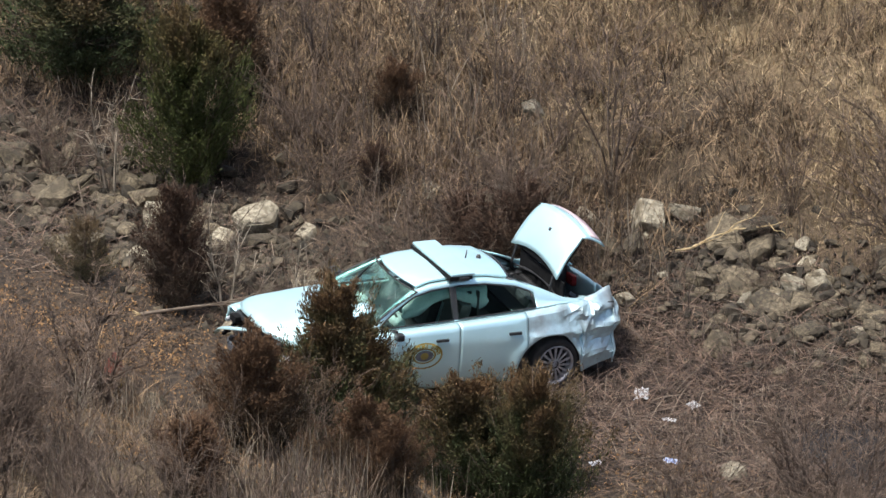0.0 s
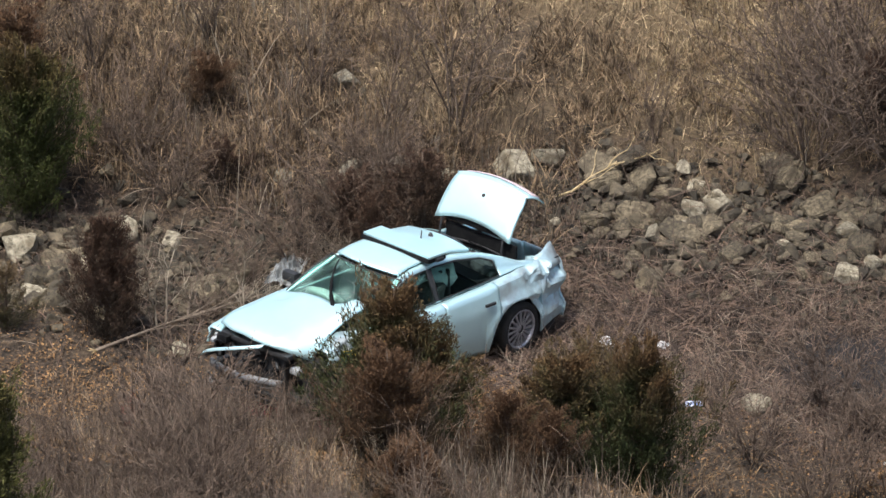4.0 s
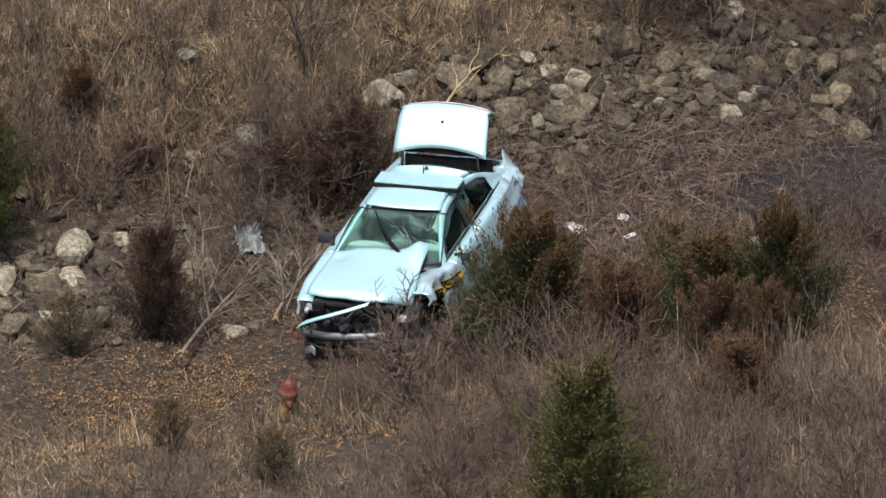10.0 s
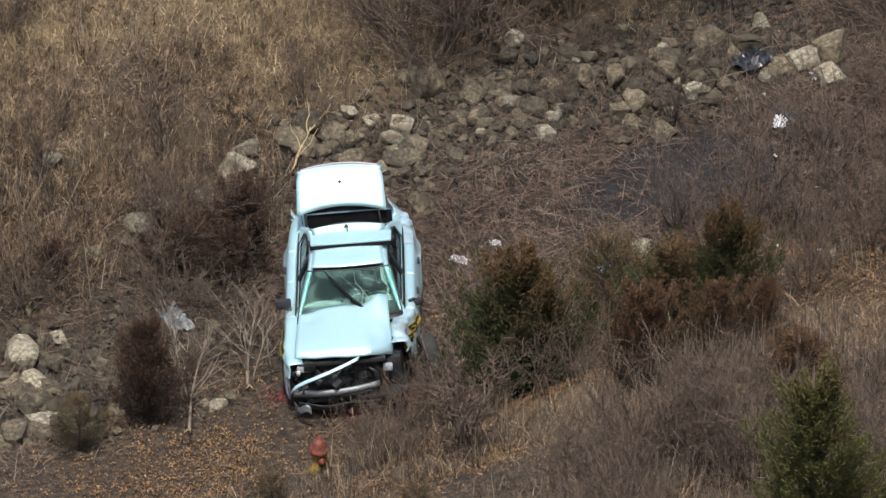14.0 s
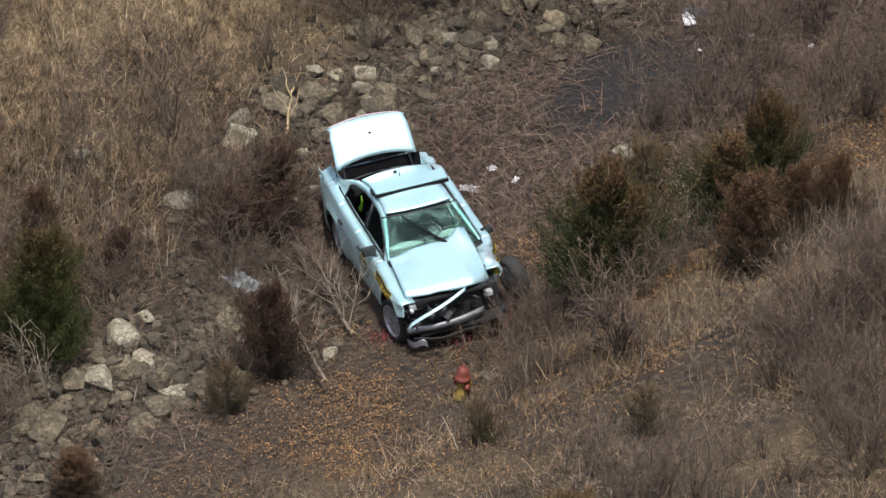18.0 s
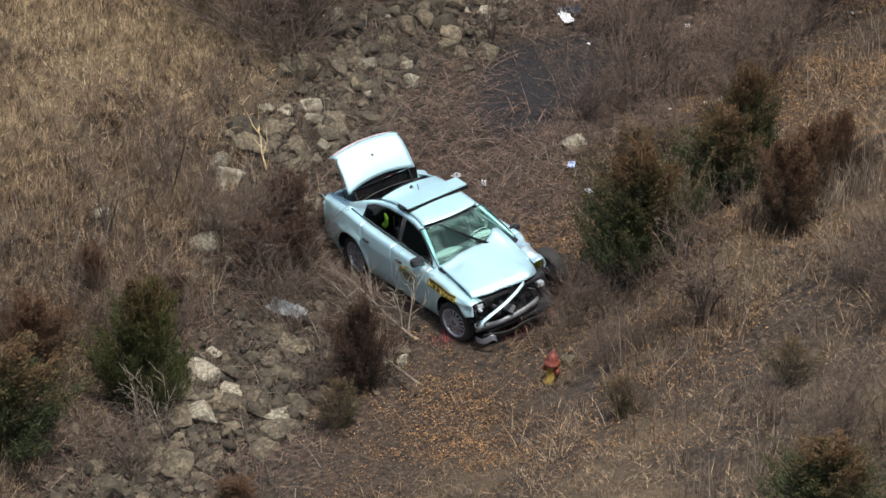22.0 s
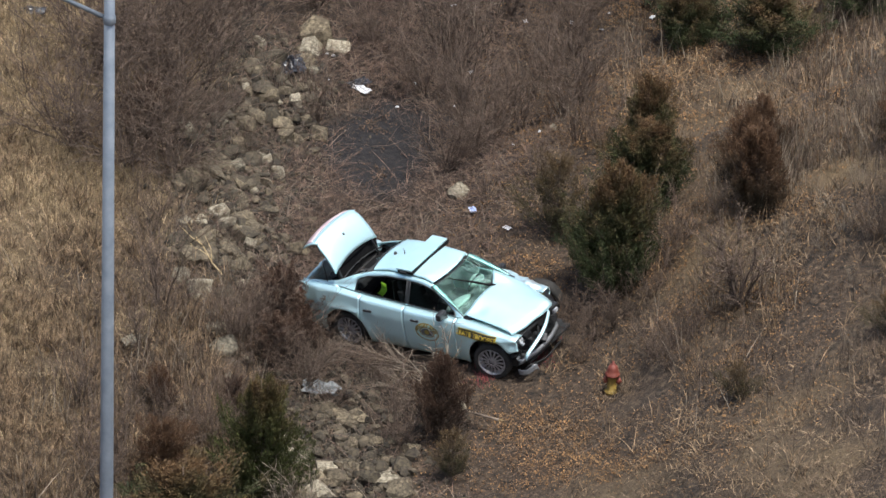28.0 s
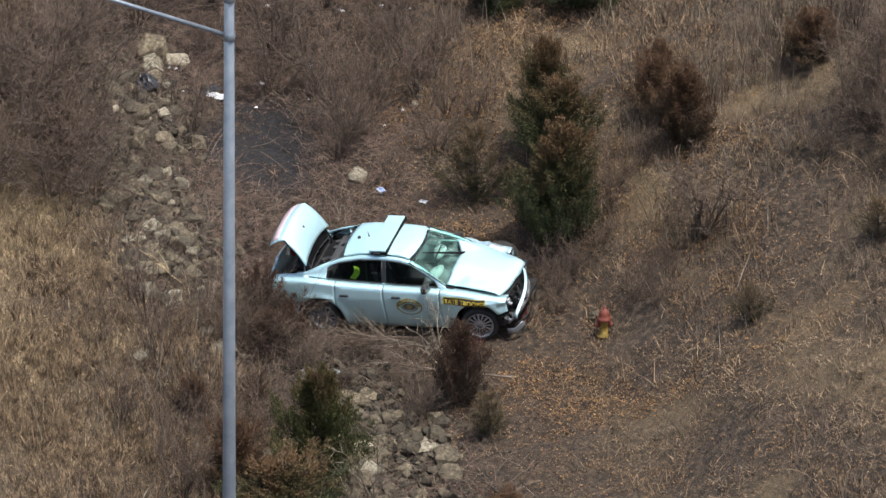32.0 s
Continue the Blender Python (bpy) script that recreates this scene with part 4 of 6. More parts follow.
vest = [(-0.78 + 0.05 * math.sin(3 * b) - 0.05 * a - 0.12 * b, -0.60 - 0.012 * math.sin(7 * b), 1.27 - 0.26 * b + 0.02 * a) for a in np.linspace(-1, 1, 5) for b in np.linspace(0, 1, 10)]
part("hi_vis_vest", mesh_of("hi_vis_vest", vest, grid_faces(5, 10), VEST), car, "yellow-green reflective vest inside rear window", thick=0.01)

# decals and lettering, laid on the body side


def lay_on_side(me, x0, z0, side, tilt, lift, size=1.0):
    """Bends a flat mesh (x right, y up as read) on to the body side."""
    c, s = math.cos(tilt), math.sin(tilt)
    for v in me.vertices:
        a, b = v.co.x * size, v.co.y * size
        a, b = a * c - b * s, a * s + b * c
        x, z = (x0 + a if side < 0 else x0 - a), z0 + b
        p = crush(x, side_y(x, z) + lift, z, side)
        v.co = Vector((p.x, side * p.y, p.z))
    me.update()


def text_mesh(words, mat, bold=0.0):
    cu = bpy.data.curves.new("lettering", 'FONT')
    cu.body, cu.align_x, cu.align_y, cu.offset = words, 'CENTER', 'CENTER', bold
    ob = new("lettering", cu)
    bpy.context.view_layer.update()
    me = bpy.data.meshes.new_from_object(ob.evaluated_get(bpy.context.evaluated_depsgraph_get()))
    bpy.data.objects.remove(ob)
    me.materials.clear()
    me.materials.append(mat)
    return me


def flat_grid(name, w, h, mat, nx=16, ny=6, oval=False, hole=0.0):
    verts = []
    for a in np.linspace(0, 1, nx):
        for b in np.linspace(0, 1, ny):
            if oval:
                r, t = hole + (1 - hole) * b, a * 2 * math.pi
                verts.append((w / 2 * r * math.cos(t), h / 2 * r * math.sin(t), 0))
            else:
                verts.append(((a - 0.5) * w, (b - 0.5) * h, 0))
    return mesh_of(name, verts, grid_faces(nx, ny), mat)


for side in (-1, 1):
    fender, door = panel_of["front_fender", side], panel_of["front_door", side]
    at, up, tilt = (1.34, 0.825, radians(-3)) if side < 0 else (1.18, 0.76, radians(6))
    for w, h, mat, lift in ((0.80, 0.145, YELLOW, 0.005), (0.785, 0.13, DECAL_BLACK, 0.010)):
        me = flat_grid("trooper_band", w, h, mat, 48, 10)
        lay_on_side(me, at, up, side, tilt, lift)
        part("trooper_band", me, fender, "black fender band with yellow lettering")
    me = text_mesh("STATE TROOPER", YELLOW, 0.02)
    lay_on_side(me, at, up, side, tilt, 0.028, 0.112)
    part("lettering", me, fender, "yellow letters STATE TROOPER")
    for w, h, mat, lift, hole in ((0.50, 0.34, DECAL_GOLD, 0.004, 0.90), (0.32, 0.20, DECAL_GOLD, 0.004, 0.84), (0.25, 0.14, DECAL_BLUE, 0.005, 0), (0.11, 0.09, DECAL_GOLD, 0.008, 0)):
        me = flat_grid("door_emblem", w, h, mat, 49, 7, True, hole)
        lay_on_side(me, 0.26, 0.68, side, 0, lift)
        part("door_emblem", me, door, "oval gold and slate door emblem")
    words = "MISSOURI STATE"
    for k, ch in enumerate(words):
        if ch == " ":
            continue
        a = radians(168 - 156 * k / (len(words) - 1))
        me = text_mesh(ch, DECAL_GOLD, 0.045)
        c, s = math.cos(a - math.pi / 2), math.sin(a - math.pi / 2)
        for v in me.vertices:
            p, q = v.co.x * 0.075, v.co.y * 0.075
            v.co = Vector((p * c - q * s + 0.198 * math.cos(a), p * s + q * c + 0.132 * math.sin(a), 0))
        lay_on_side(me, 0.26, 0.68, side, 0, 0.015)
        part("letter", me, door)

# ---- hydrant and street lamp ----


def place(x, y, turn=0.0, scale=1.0, sink=0.0, tilt=0.0, flat=1.0):
    return pose(x, y, float(ground_z(x, y)) - sink, tilt, 0, turn) @ Matrix.Diagonal((scale, scale, scale * flat, 1))


def build_hydrant():
    base = float(ground_z(0, 0))
    h = thing("fire_hydrant", "weathered yellow fire hydrant with a faded red bonnet", "hydrant", pose(0, 0, base, 2, 3, 20) @ Matrix.Diagonal((0.76, 0.76, 0.92, 1)))
    top = -base - 0.04
    part("barrel", lathe("barrel", [(0.15, -0.08), (0.15, 0.02), (0.165, 0.02), (0.165, 0.055), (0.11, 0.06), (0.105, top - 0.20), (0.12, top - 0.18)], HYD_YEL, 28), h)
    part("bonnet", lathe("bonnet", [(0.125, top - 0.18), (0.165, top - 0.175), (0.168, top - 0.13), (0.135, top - 0.12), (0.13, top - 0.05), (0.11, top + 0.01), (0.065, top + 0.055),
                                    (0.045, top + 0.06), (0.045, top + 0.075), (0.028, top + 0.08), (0.028, top + 0.125), (0, top + 0.128)], HYD_RED, 28), h, "faded red bonnet")
    for a in (0, 180):
        noz = part("nozzle", lathe("nozzle", [(0.055, 0), (0.055, 0.13), (0.068, 0.135), (0.068, 0.185), (0.02, 0.19), (0.02, 0.215), (0, 0.216)], HYD_RED, 18), h,
                   "red hose cap", pose(0, 0, top - 0.28, 90, 0, a))
    part("pumper_nozzle", lathe("pumper_nozzle", [(0.075, 0), (0.075, 0.13), (0.09, 0.135), (0.09, 0.18), (0.02, 0.185), (0.02, 0.21), (0, 0.21)], HYD_YEL, 18), h, "",
         pose(0, 0, top - 0.30, 90, 0, 90))
    me = lathe("bolt", [(0.014, 0), (0.014, 0.02), (0, 0.021)], HYD_RED, 6)
    for k in range(8):
        a = 2 * math.pi * k / 8
        part("bolt", me, h, "", pose(0.15 * math.cos(a), 0.15 * math.sin(a), top - 0.13))


build_hydrant()


def build_lamp():
    x, y = -9.60, 4.44
    z0 = float(ground_z(x, y))
    lamp = thing("street_lamp", "tall galvanised steel lamp post with a two-bar arm", "street lamp", pose(x, y, z0, 1.06, 0.46, 0))
    h = 11.62 - z0
    part("post", lathe("post", [(0.17, -0.3), (0.125, 0), (0.118, 0.3), (0.088, h), (0.03, h + 0.02), (0, h + 0.025)], GALV, 24), lamp)
    part("base_plate", bevel_box("base_plate", (0.42, 0.42, 0.04), GALV, 0.01, (0, 0, 0.05)), lamp)
    way = Vector((-0.40, 0.917, 0))
    upper, lower = h - 0.29, h - 1.05
    joint = way * 3.0 + Vector((0, 0, upper + 0.60))
    arm = part("arm_bar", tube_mesh("arm_bar", [[(Vector((0, 0, upper)), 0.045), (joint, 0.042), (way * 3.7 + Vector((0, 0, upper + 0.64)), 0.04)]], GALV, 10), lamp)
    part("arm_brace", tube_mesh("arm_brace", [[(Vector((0, 0, lower)), 0.04), (joint - Vector((0, 0, 0.03)), 0.036)]], GALV, 10), lamp)
    part("joint_clamp", bevel_box("joint_clamp", (0.12, 0.16, 0.16), BLACK, 0.02), lamp, "", Matrix.Translation(joint))
    for z in (upper, lower):
        part("collar", lathe("collar", [(0.10, -0.07), (0.107, -0.06), (0.107, 0.06), (0.10, 0.07)], GALV, 20), lamp, "", pose(0, 0, z))


build_lamp()

# ---- stones ----
rng = np.random.default_rng(11)


def stone_mesh(seed, mat):
    r = np.random.default_rng(seed)
    bm = bmesh.new()
    size = np.array([1, r.uniform(0.62, 0.95), r.uniform(0.42, 0.75)]) * 0.5
    for k in range(22):
        d = r.normal(0, 1, 3)
        d = np.sign(d) * np.abs(d / np.abs(d).max()) ** 0.75
        bm.verts.new(d * size * r.uniform(0.82, 1.05))
    hull = bmesh.ops.convex_hull(bm, input=bm.verts[:])
    bmesh.ops.delete(bm, geom=[v for v in bm.verts if not v.link_faces], context='VERTS')
    bmesh.ops.bevel(bm, geom=bm.edges[:], offset=0.09, segments=2, affect='EDGES', clamp_overlap=True)
    for v in bm.verts:
        v.co += noise.noise_vector(v.co * 5 + Vector((seed, 0, 0))) * 0.025
    me = bpy.data.meshes.new("stone")
    bm.to_mesh(me)
    bm.free()
    me.materials.append(mat)
    return me


STONES = [stone_mesh(40 + k, STONE) for k in range(9)]
PALE_STONES = [stone_mesh(60 + k, STONE_PALE) for k in range(6)]


def put_stone(x, y, size, pale=False, label="", group="riprap stones", up=0.12, flat=None, turn=None):
    me = (PALE_STONES if pale else STONES)[int(rng.integers(0, 6))]
    ob = new("stone", me)
    z = float(ground_z(x, y)) + up * size
    f = rng.uniform(0.75, 1.1) if flat is None else flat
    ob.matrix_world = pose(x, y, z, rng.normal(0, 14), rng.normal(0, 14), rng.uniform(0, 360) if turn is None else turn) @ Matrix.Diagonal((size, size, size * f, 1))
    return tagged(ob, label or ("pale limestone block lying in the ditch" if pale else "weathered limestone rock half sunk in the ditch"), "stone", group)


STONES_NEAR = (
    (1.84, 8.36, 0.52, True, "large pale limestone block beside the wreck"), (1.91, 8.98, 0.46, True, ""), (2.45, 8.85, 0.32, False, ""), (3.48, 9.88, 0.62, False, "big grey limestone boulder under brush"), (3.05, 9.65, 0.46, False, ""), (4.0, 8.95, 0.34, True, ""),
    (3.9, 9.45, 0.5, False, ""), (5.04, 5.86, 0.42, True, "pale rock alone on brown litter"), (-3.85, 4.15, 0.60, True, "flat pale limestone slab in the ditch"), (-4.1, 3.5, 0.46, False, "flat pale limestone slab"), (-4.55, 3.2, 0.48, True, ""), (-1.2, 2.30, 0.30, True, "pale limestone block near the car's nose"),
    (-1.0, 2.5, 0.24, False, ""), (-1.38, 2.48, 0.2, True, ""), (-3.62, 2.35, 0.64, True, "broad pale broken limestone slab"), (-2.25, 3.95, 0.44, False, ""), (-2.0, 4.25, 0.34, False, ""),
)
STONES_FAR = (
    (-1.98, 6.55, 0.52, True, "cream limestone rock on the far slope"), (-0.49, 7.98, 0.52, True, "pale limestone rock behind the wreck"), (-0.34, 8.4, 0.46, True, ""), (-1.05, 7.35, 0.3, True, ""), (-0.25, 7.55, 0.4, False, ""), (-1.6, 6.95, 0.4, True, ""), (0.55, 0.25, 0.34, False, "small grey rock beside the hydrant"),
    (3.75, 10.7, 0.3, True, ""), (4.6, 10.4, 0.25, True, ""), (7.9, 10.5, 0.55, True, ""), (8.3, 10.2, 0.5, True, ""), (7.1, 10.9, 0.6, False, ""), (6.6, 10.9, 0.55, False, ""),
    (5.4, 9.7, 0.5, False, ""), (1.2, 8.3, 0.5, False, ""), (2.7, 8.35, 0.36, False, ""), (0.95, 8.75, 0.55, False, ""),
)
for x, y, s, pale, label in STONES_NEAR + STONES_FAR:
    put_stone(x, y, s, pale, label, flat=0.30 if s > 0.6 else None, up=0.05 if s > 0.6 else 0.12)
count = 0
while count < 150:
    u, v = 0.3 - 8.5 * rng.uniform() ** 0.85, rng.normal(4.5, 0.85)
    x, y = u * AXIS[0] - v * AXIS[1], u * AXIS[1] + v * AXIS[0]
    if (u > -1.0 and v < 3.6) or v < (2.3 if u < -2 else 3.1) or v > 6.3:
        continue
    put_stone(x, y, float(np.clip(rng.lognormal(-1.40, 0.42), 0.10, 0.58)), rng.uniform() < 0.07, up=0.05 + 0.2 * rng.uniform() ** 2)
    count += 1
count = 0
while count < 150:
    u, v = 3.9 + 8.2 * rng.uniform() ** 1.35, rng.normal(7.0, 0.62)
    x, y = u * AXIS[0] - v * AXIS[1], u * AXIS[1] + v * AXIS[0]
    v -= 0.22 * max(0.0, u - 8.5)
    x, y = u * AXIS[0] - v * AXIS[1], u * AXIS[1] + v * AXIS[0]
    if v < 5.7 or (u < 4.5 and v < 6.6) or v > 8.2:
        continue
    put_stone(x, y, float(np.clip(rng.lognormal(-1.40, 0.42), 0.13, 0.58)), rng.uniform() < 0.13, up=0.1 + 0.25 * rng.uniform() ** 2)
    count += 1
for k in range(26):
    put_stone(rng.uniform(-3.2, 0.6), rng.uniform(5.9, 8.2), float(rng.uniform(0.12, 0.34)), rng.uniform() < 0.5)
for k in range(16):
    put_stone(rng.uniform(7.6, 10.2), rng.normal(5.62, 0.2), float(rng.uniform(0.08, 0.22)), rng.uniform() < 0.4)


def stone_bed():
    """The smaller stones that fill the gaps, as one bed."""
    verts, tris, start = [], [], 0
    shapes = []
    for me in STONES:
        bm = bmesh.new()
        bm.from_mesh(me)
        bmesh.ops.triangulate(bm, faces=bm.faces[:])
        shapes.append((np.array([tuple(v.co) for v in bm.verts]), np.array([[v.index for v in f.verts] for f in bm.faces])))
        bm.free()
    for k in range(700):
        if k % 3:
            u, v = rng.uniform(-8.5, 1.0), rng.normal(4.6, 0.75)
        else:
            u, v = 3.8 + 7 * rng.uniform() ** 1.4, rng.normal(7.0, 0.6)
        if u > -1.0 and v < 3.7 or (2.2 < u < 4 and v < 6.2):
            continue
        x, y = u * AXIS[0] - v * AXIS[1], u * AXIS[1] + v * AXIS[0]
        s = float(np.clip(rng.lognormal(-1.9, 0.35), 0.07, 0.26))
        p, t = shapes[k % len(shapes)]
        m = np.array(pose(x, y, float(ground_z(x, y)) + 0.28 * s, rng.normal(0, 20), rng.normal(0, 20), rng.uniform(0, 360)))
        verts.append(p @ (m[:3, :3].T * s) + m[:3, 3])
        tris.append(t + start)
        start += len(p)
    tagged(new("stone_bed", tri_mesh("stone_bed", np.concatenate(verts), np.concatenate(tris), STONE_BED)), "small brown limestone rocks filling the ditch", "rocks", kind="stuff")


stone_bed()


def rubble():
    """Small broken stone between the larger ones."""
    bits, tris = [], []
    n = 5200
    u = np.where(rng.uniform(0, 1, n) < 0.5, rng.uniform(-8.5, 1.5, n), rng.uniform(3, 12, n))
    v = np.where(u < 2, rng.normal(4.6, 0.8, n), rng.normal(7.05, 0.6, n))
    x, y = u * AXIS[0] - v * AXIS[1], u * AXIS[1] + v * AXIS[0]
    s = rng.lognormal(-3.0, 0.5, n).clip(0.02, 0.13)
    base = np.array([(1, 0, -0.3), (-0.5, 0.8, -0.3), (-0.6, -0.8, -0.3), (0.3, 0.1, 0.7), (-0.4, 0.3, 0.55), (0.1, -0.6, 0.5)])
    faces = np.array([(0, 1, 3), (1, 4, 3), (1, 2, 4), (2, 5, 4), (2, 0, 5), (0, 3, 5), (3, 4, 5)])
    a = rng.uniform(0, 6.28, n)
    c, d = np.cos(a)[:, None], np.sin(a)[:, None]
    b = base[None] * rng.uniform(0.7, 1.3, (n, 6, 1)) * s[:, None, None]
    p = np.stack([b[..., 0] * c - b[..., 1] * d + x[:, None], b[..., 0] * d + b[..., 1] * c + y[:, None], b[..., 2] + ground_z(x, y)[:, None] + 0.012], -1)
    t = (np.arange(n)[:, None, None] * 6 + faces[None]).reshape(-1, 3)
    tagged(new("rubble", tri_mesh("rubble", p.reshape(-1, 3), t, GRAVEL)), "broken limestone rubble along the ditch bed", "rubble", kind="stuff")


rubble()

# ---- cedars ----


def cedar_parts(seed, h, w, branches, each, thin=1.0):
    """The trunk's lines and the crown's slivers of a young cedar: upswept plumes, longest low down."""
    r = np.random.default_rng(seed)
    trunk = [[((0, 0, -0.1), 0.035 * h / 2 + 0.01), ((0.02, 0.01, h * 0.5), 0.022 * h / 2 + 0.004), ((0.0, 0.03, h * 0.95), 0.004)]]
    lobes = r.uniform(0, 2 * np.pi, 3)
    centre, way = [], []
    for k in range(branches):
        f = r.uniform(0.0, 0.93) ** 1.2
        turn = r.uniform(0, 2 * np.pi)
        lobe = 1 + 0.26 * np.sin(2 * turn + lobes[0] + 4 * f) + 0.20 * np.sin(3 * turn + lobes[1] - 7 * f) + 0.14 * np.sin(5 * turn + lobes[2] + 9 * f)
        reach = (w / 2 * (1 - f) ** 0.72 * lobe * (0.45 + 0.75 * r.uniform() ** 0.8) + 0.03) * min(1.0, 0.62 + 3 * f)
        rise = reach * r.uniform(0.35, 0.9) + h * r.uniform(0.04, 0.13)
        out = np.array([np.cos(turn), np.sin(turn), 0.0])
        z0 = max(0.05, h * f * 0.9)
        rise = min(rise, h * 1.02 - z0)

        def along(t):
            return np.stack([out[0] * reach * t ** 0.8, out[1] * reach * t ** 0.8, z0 + rise * t ** 1.6], -1)
        bend = along(np.array([0.0, 0.35, 0.7, 1.0])) + r.normal(0, 0.012, (4, 3))
        trunk.append([(p, q) for p, q in zip(bend, (0.009, 0.007, 0.005, 0.002))])
        t = np.sqrt(r.uniform(0.04, 1.0, each))
        fat = (0.022 + 0.13 * min(reach + 0.12, 0.6) * (1 - t) ** 0.6)[:, None] * thin
        p = along(t) + r.normal(0, 1, (each, 3)) * fat
        q = out * 0.45 + np.array([0, 0, 0.9]) + r.normal(0, 0.42, (each, 3))
        centre.append(p)
        way.append(q / np.linalg.norm(q, axis=1, keepdims=True))
    p, q = np.concatenate(centre), np.concatenate(way)
    n = len(p)
    side = np.cross(q, r.normal(0, 1, (n, 3)))
    side /= np.linalg.norm(side, axis=1, keepdims=True)
    ln, wd = r.uniform(0.03, 0.09, (n, 1)), r.uniform(0.004, 0.008, (n, 1))
    v = np.stack([p - q * ln * 0.5, p + side * wd, p + q * ln * 0.5, p - side * wd], 1)
    v[..., 2] = np.maximum(v[..., 2], 0.02)
    t = (np.arange(n)[:, None, None] * 4 + np.array([(0, 1, 2), (0, 2, 3)])[None]).reshape(-1, 3)
    return trunk, v.reshape(-1, 3), t


def build_cedar(seed, h, w, mat, branches=95, each=120, thin=1.0):
    trunk, v, t = cedar_parts(seed, h, w, branches, each, thin)
    ob = thing("cedar", "young cedar", "tree")
    part("trunk", tube_mesh("trunk", trunk[:1], BARK, 6), ob)
    tagged(part("branchwork", tube_mesh("branchwork", trunk[1:], BARK, 3), ob), kind="stuff")
    tagged(part("crown", tri_mesh("crown", v, t, mat), ob), kind="stuff")
    return ob


KINDS = {"green": build_cedar(1, 2.0, 1.6, GREEN, 170, 260), "tipped": build_cedar(2, 2.0, 1.6, TIPPED, 170, 260), "tipped2": build_cedar(8, 2.0, 1.6, TIPPED, 150, 260),
         "rust": build_cedar(3, 2.0, 1.6, RUST, 140, 240), "rust2": build_cedar(4, 2.0, 1.6, RUST, 120, 230), "olive": build_cedar(6, 3.4, 1.6, OLIVE, 200, 260),
         "wispy": build_cedar(7, 2.0, 1.6, WISPY, 85, 150, 0.8), "dark": build_cedar(5, 2.0, 1.6, DARKRUST, 130, 230), "brush": build_cedar(9, 2.0, 1.6, DARKRUST, 95, 190, 0.8)}
LABELS = {"olive": "olive green cedar at the bank top", "green": "dense green young cedar in the ditch", "tipped": "dark green young cedar with rusty browning tips", "tipped2": "green young cedar with browning tips",
          "rust": "rust-brown winter cedar with feathery twigs", "rust2": "broad rust-brown cedar bush", "wispy": "thin olive-brown cedar bush with wispy twigs", "dark": "dark reddish-brown cedar bush among dead grass",
          "brush": "dark wispy reddish cedar brush behind the wreck"}
used = set()
CEDARS_NEAR = (
    ("tipped", 2.93, 1.5, 2.55, 1.85), ("tipped2", 3.1, 1.7, 1.8, 1.7), ("rust", 4.45, -0.45, 1.75, 1.35), ("rust2", 5.55, 0.4, 1.3, 1.1), ("rust2", 6.2, 0.4, 1.85, 1.2),
    ("tipped2", 5.1, 2.05, 2.05, 1.45), ("tipped", 5.95, 2.5, 1.8, 1.1), ("wispy", 4.35, 3.45, 1.75, 1.35), ("wispy", -0.85, -2.9, 0.95, 0.8), ("green", -5.15, 3.95, 2.5, 1.6), ("dark", -2.2, 2.1, 1.8, 1.1),
    ("wispy", -3.2, 1.35, 1.15, 0.9), ("rust", 6.4, -2.4, 1.3, 1.4), ("wispy", 0.95, -4.85, 1.0, 0.95),
)
CEDARS_FAR = (
    ("rust", -6.0, 0.3, 0.9, 1.1), ("tipped2", 11.7, 3.2, 1.6, 1.8), ("tipped", 11.6, 4.8, 1.1, 1.2), ("tipped2", 13.7, 2.2, 1.7, 1.6), ("olive", 5.82, -9.2, 3.6, 1.9), ("brush", -0.55, 6.2, 1.55, 1.4),
    # the "dark" cedar here is added to stand for shade beside the car's flank
    ("brush", -1.35, 5.85, 1.35, 1.3), ("dark", -0.85, 5.65, 1.2, 1.1), ("rust", -6.4, 5.2, 1.8, 1.5), ("tipped2", -8.0, 3.9, 2.3, 2.2), ("brush", -3.3, 5.6, 0.9, 0.7), ("rust", -4.3, 6.5, 1.0, 0.8),
    ("brush", 2.95, 11.0, 1.9, 1.2), ("tipped", -2.0, -9.5, 1.3, 1.6),
)
for kind, x, y, h, wide in CEDARS_NEAR + CEDARS_FAR:
    src = KINDS[kind]
    m = place(x, y, rng.uniform(0, 360)) @ Matrix.Diagonal((wide / 1.5, wide / 1.5, h / (3.4 if kind == "olive" else 2), 1))
    if kind in used:
        ob = copy_thing(src, m)
    else:
        ob = src
        ob.matrix_world = m
        used.add(kind)
    tagged(ob, LABELS[kind], "tree", "cedars in the ditch")

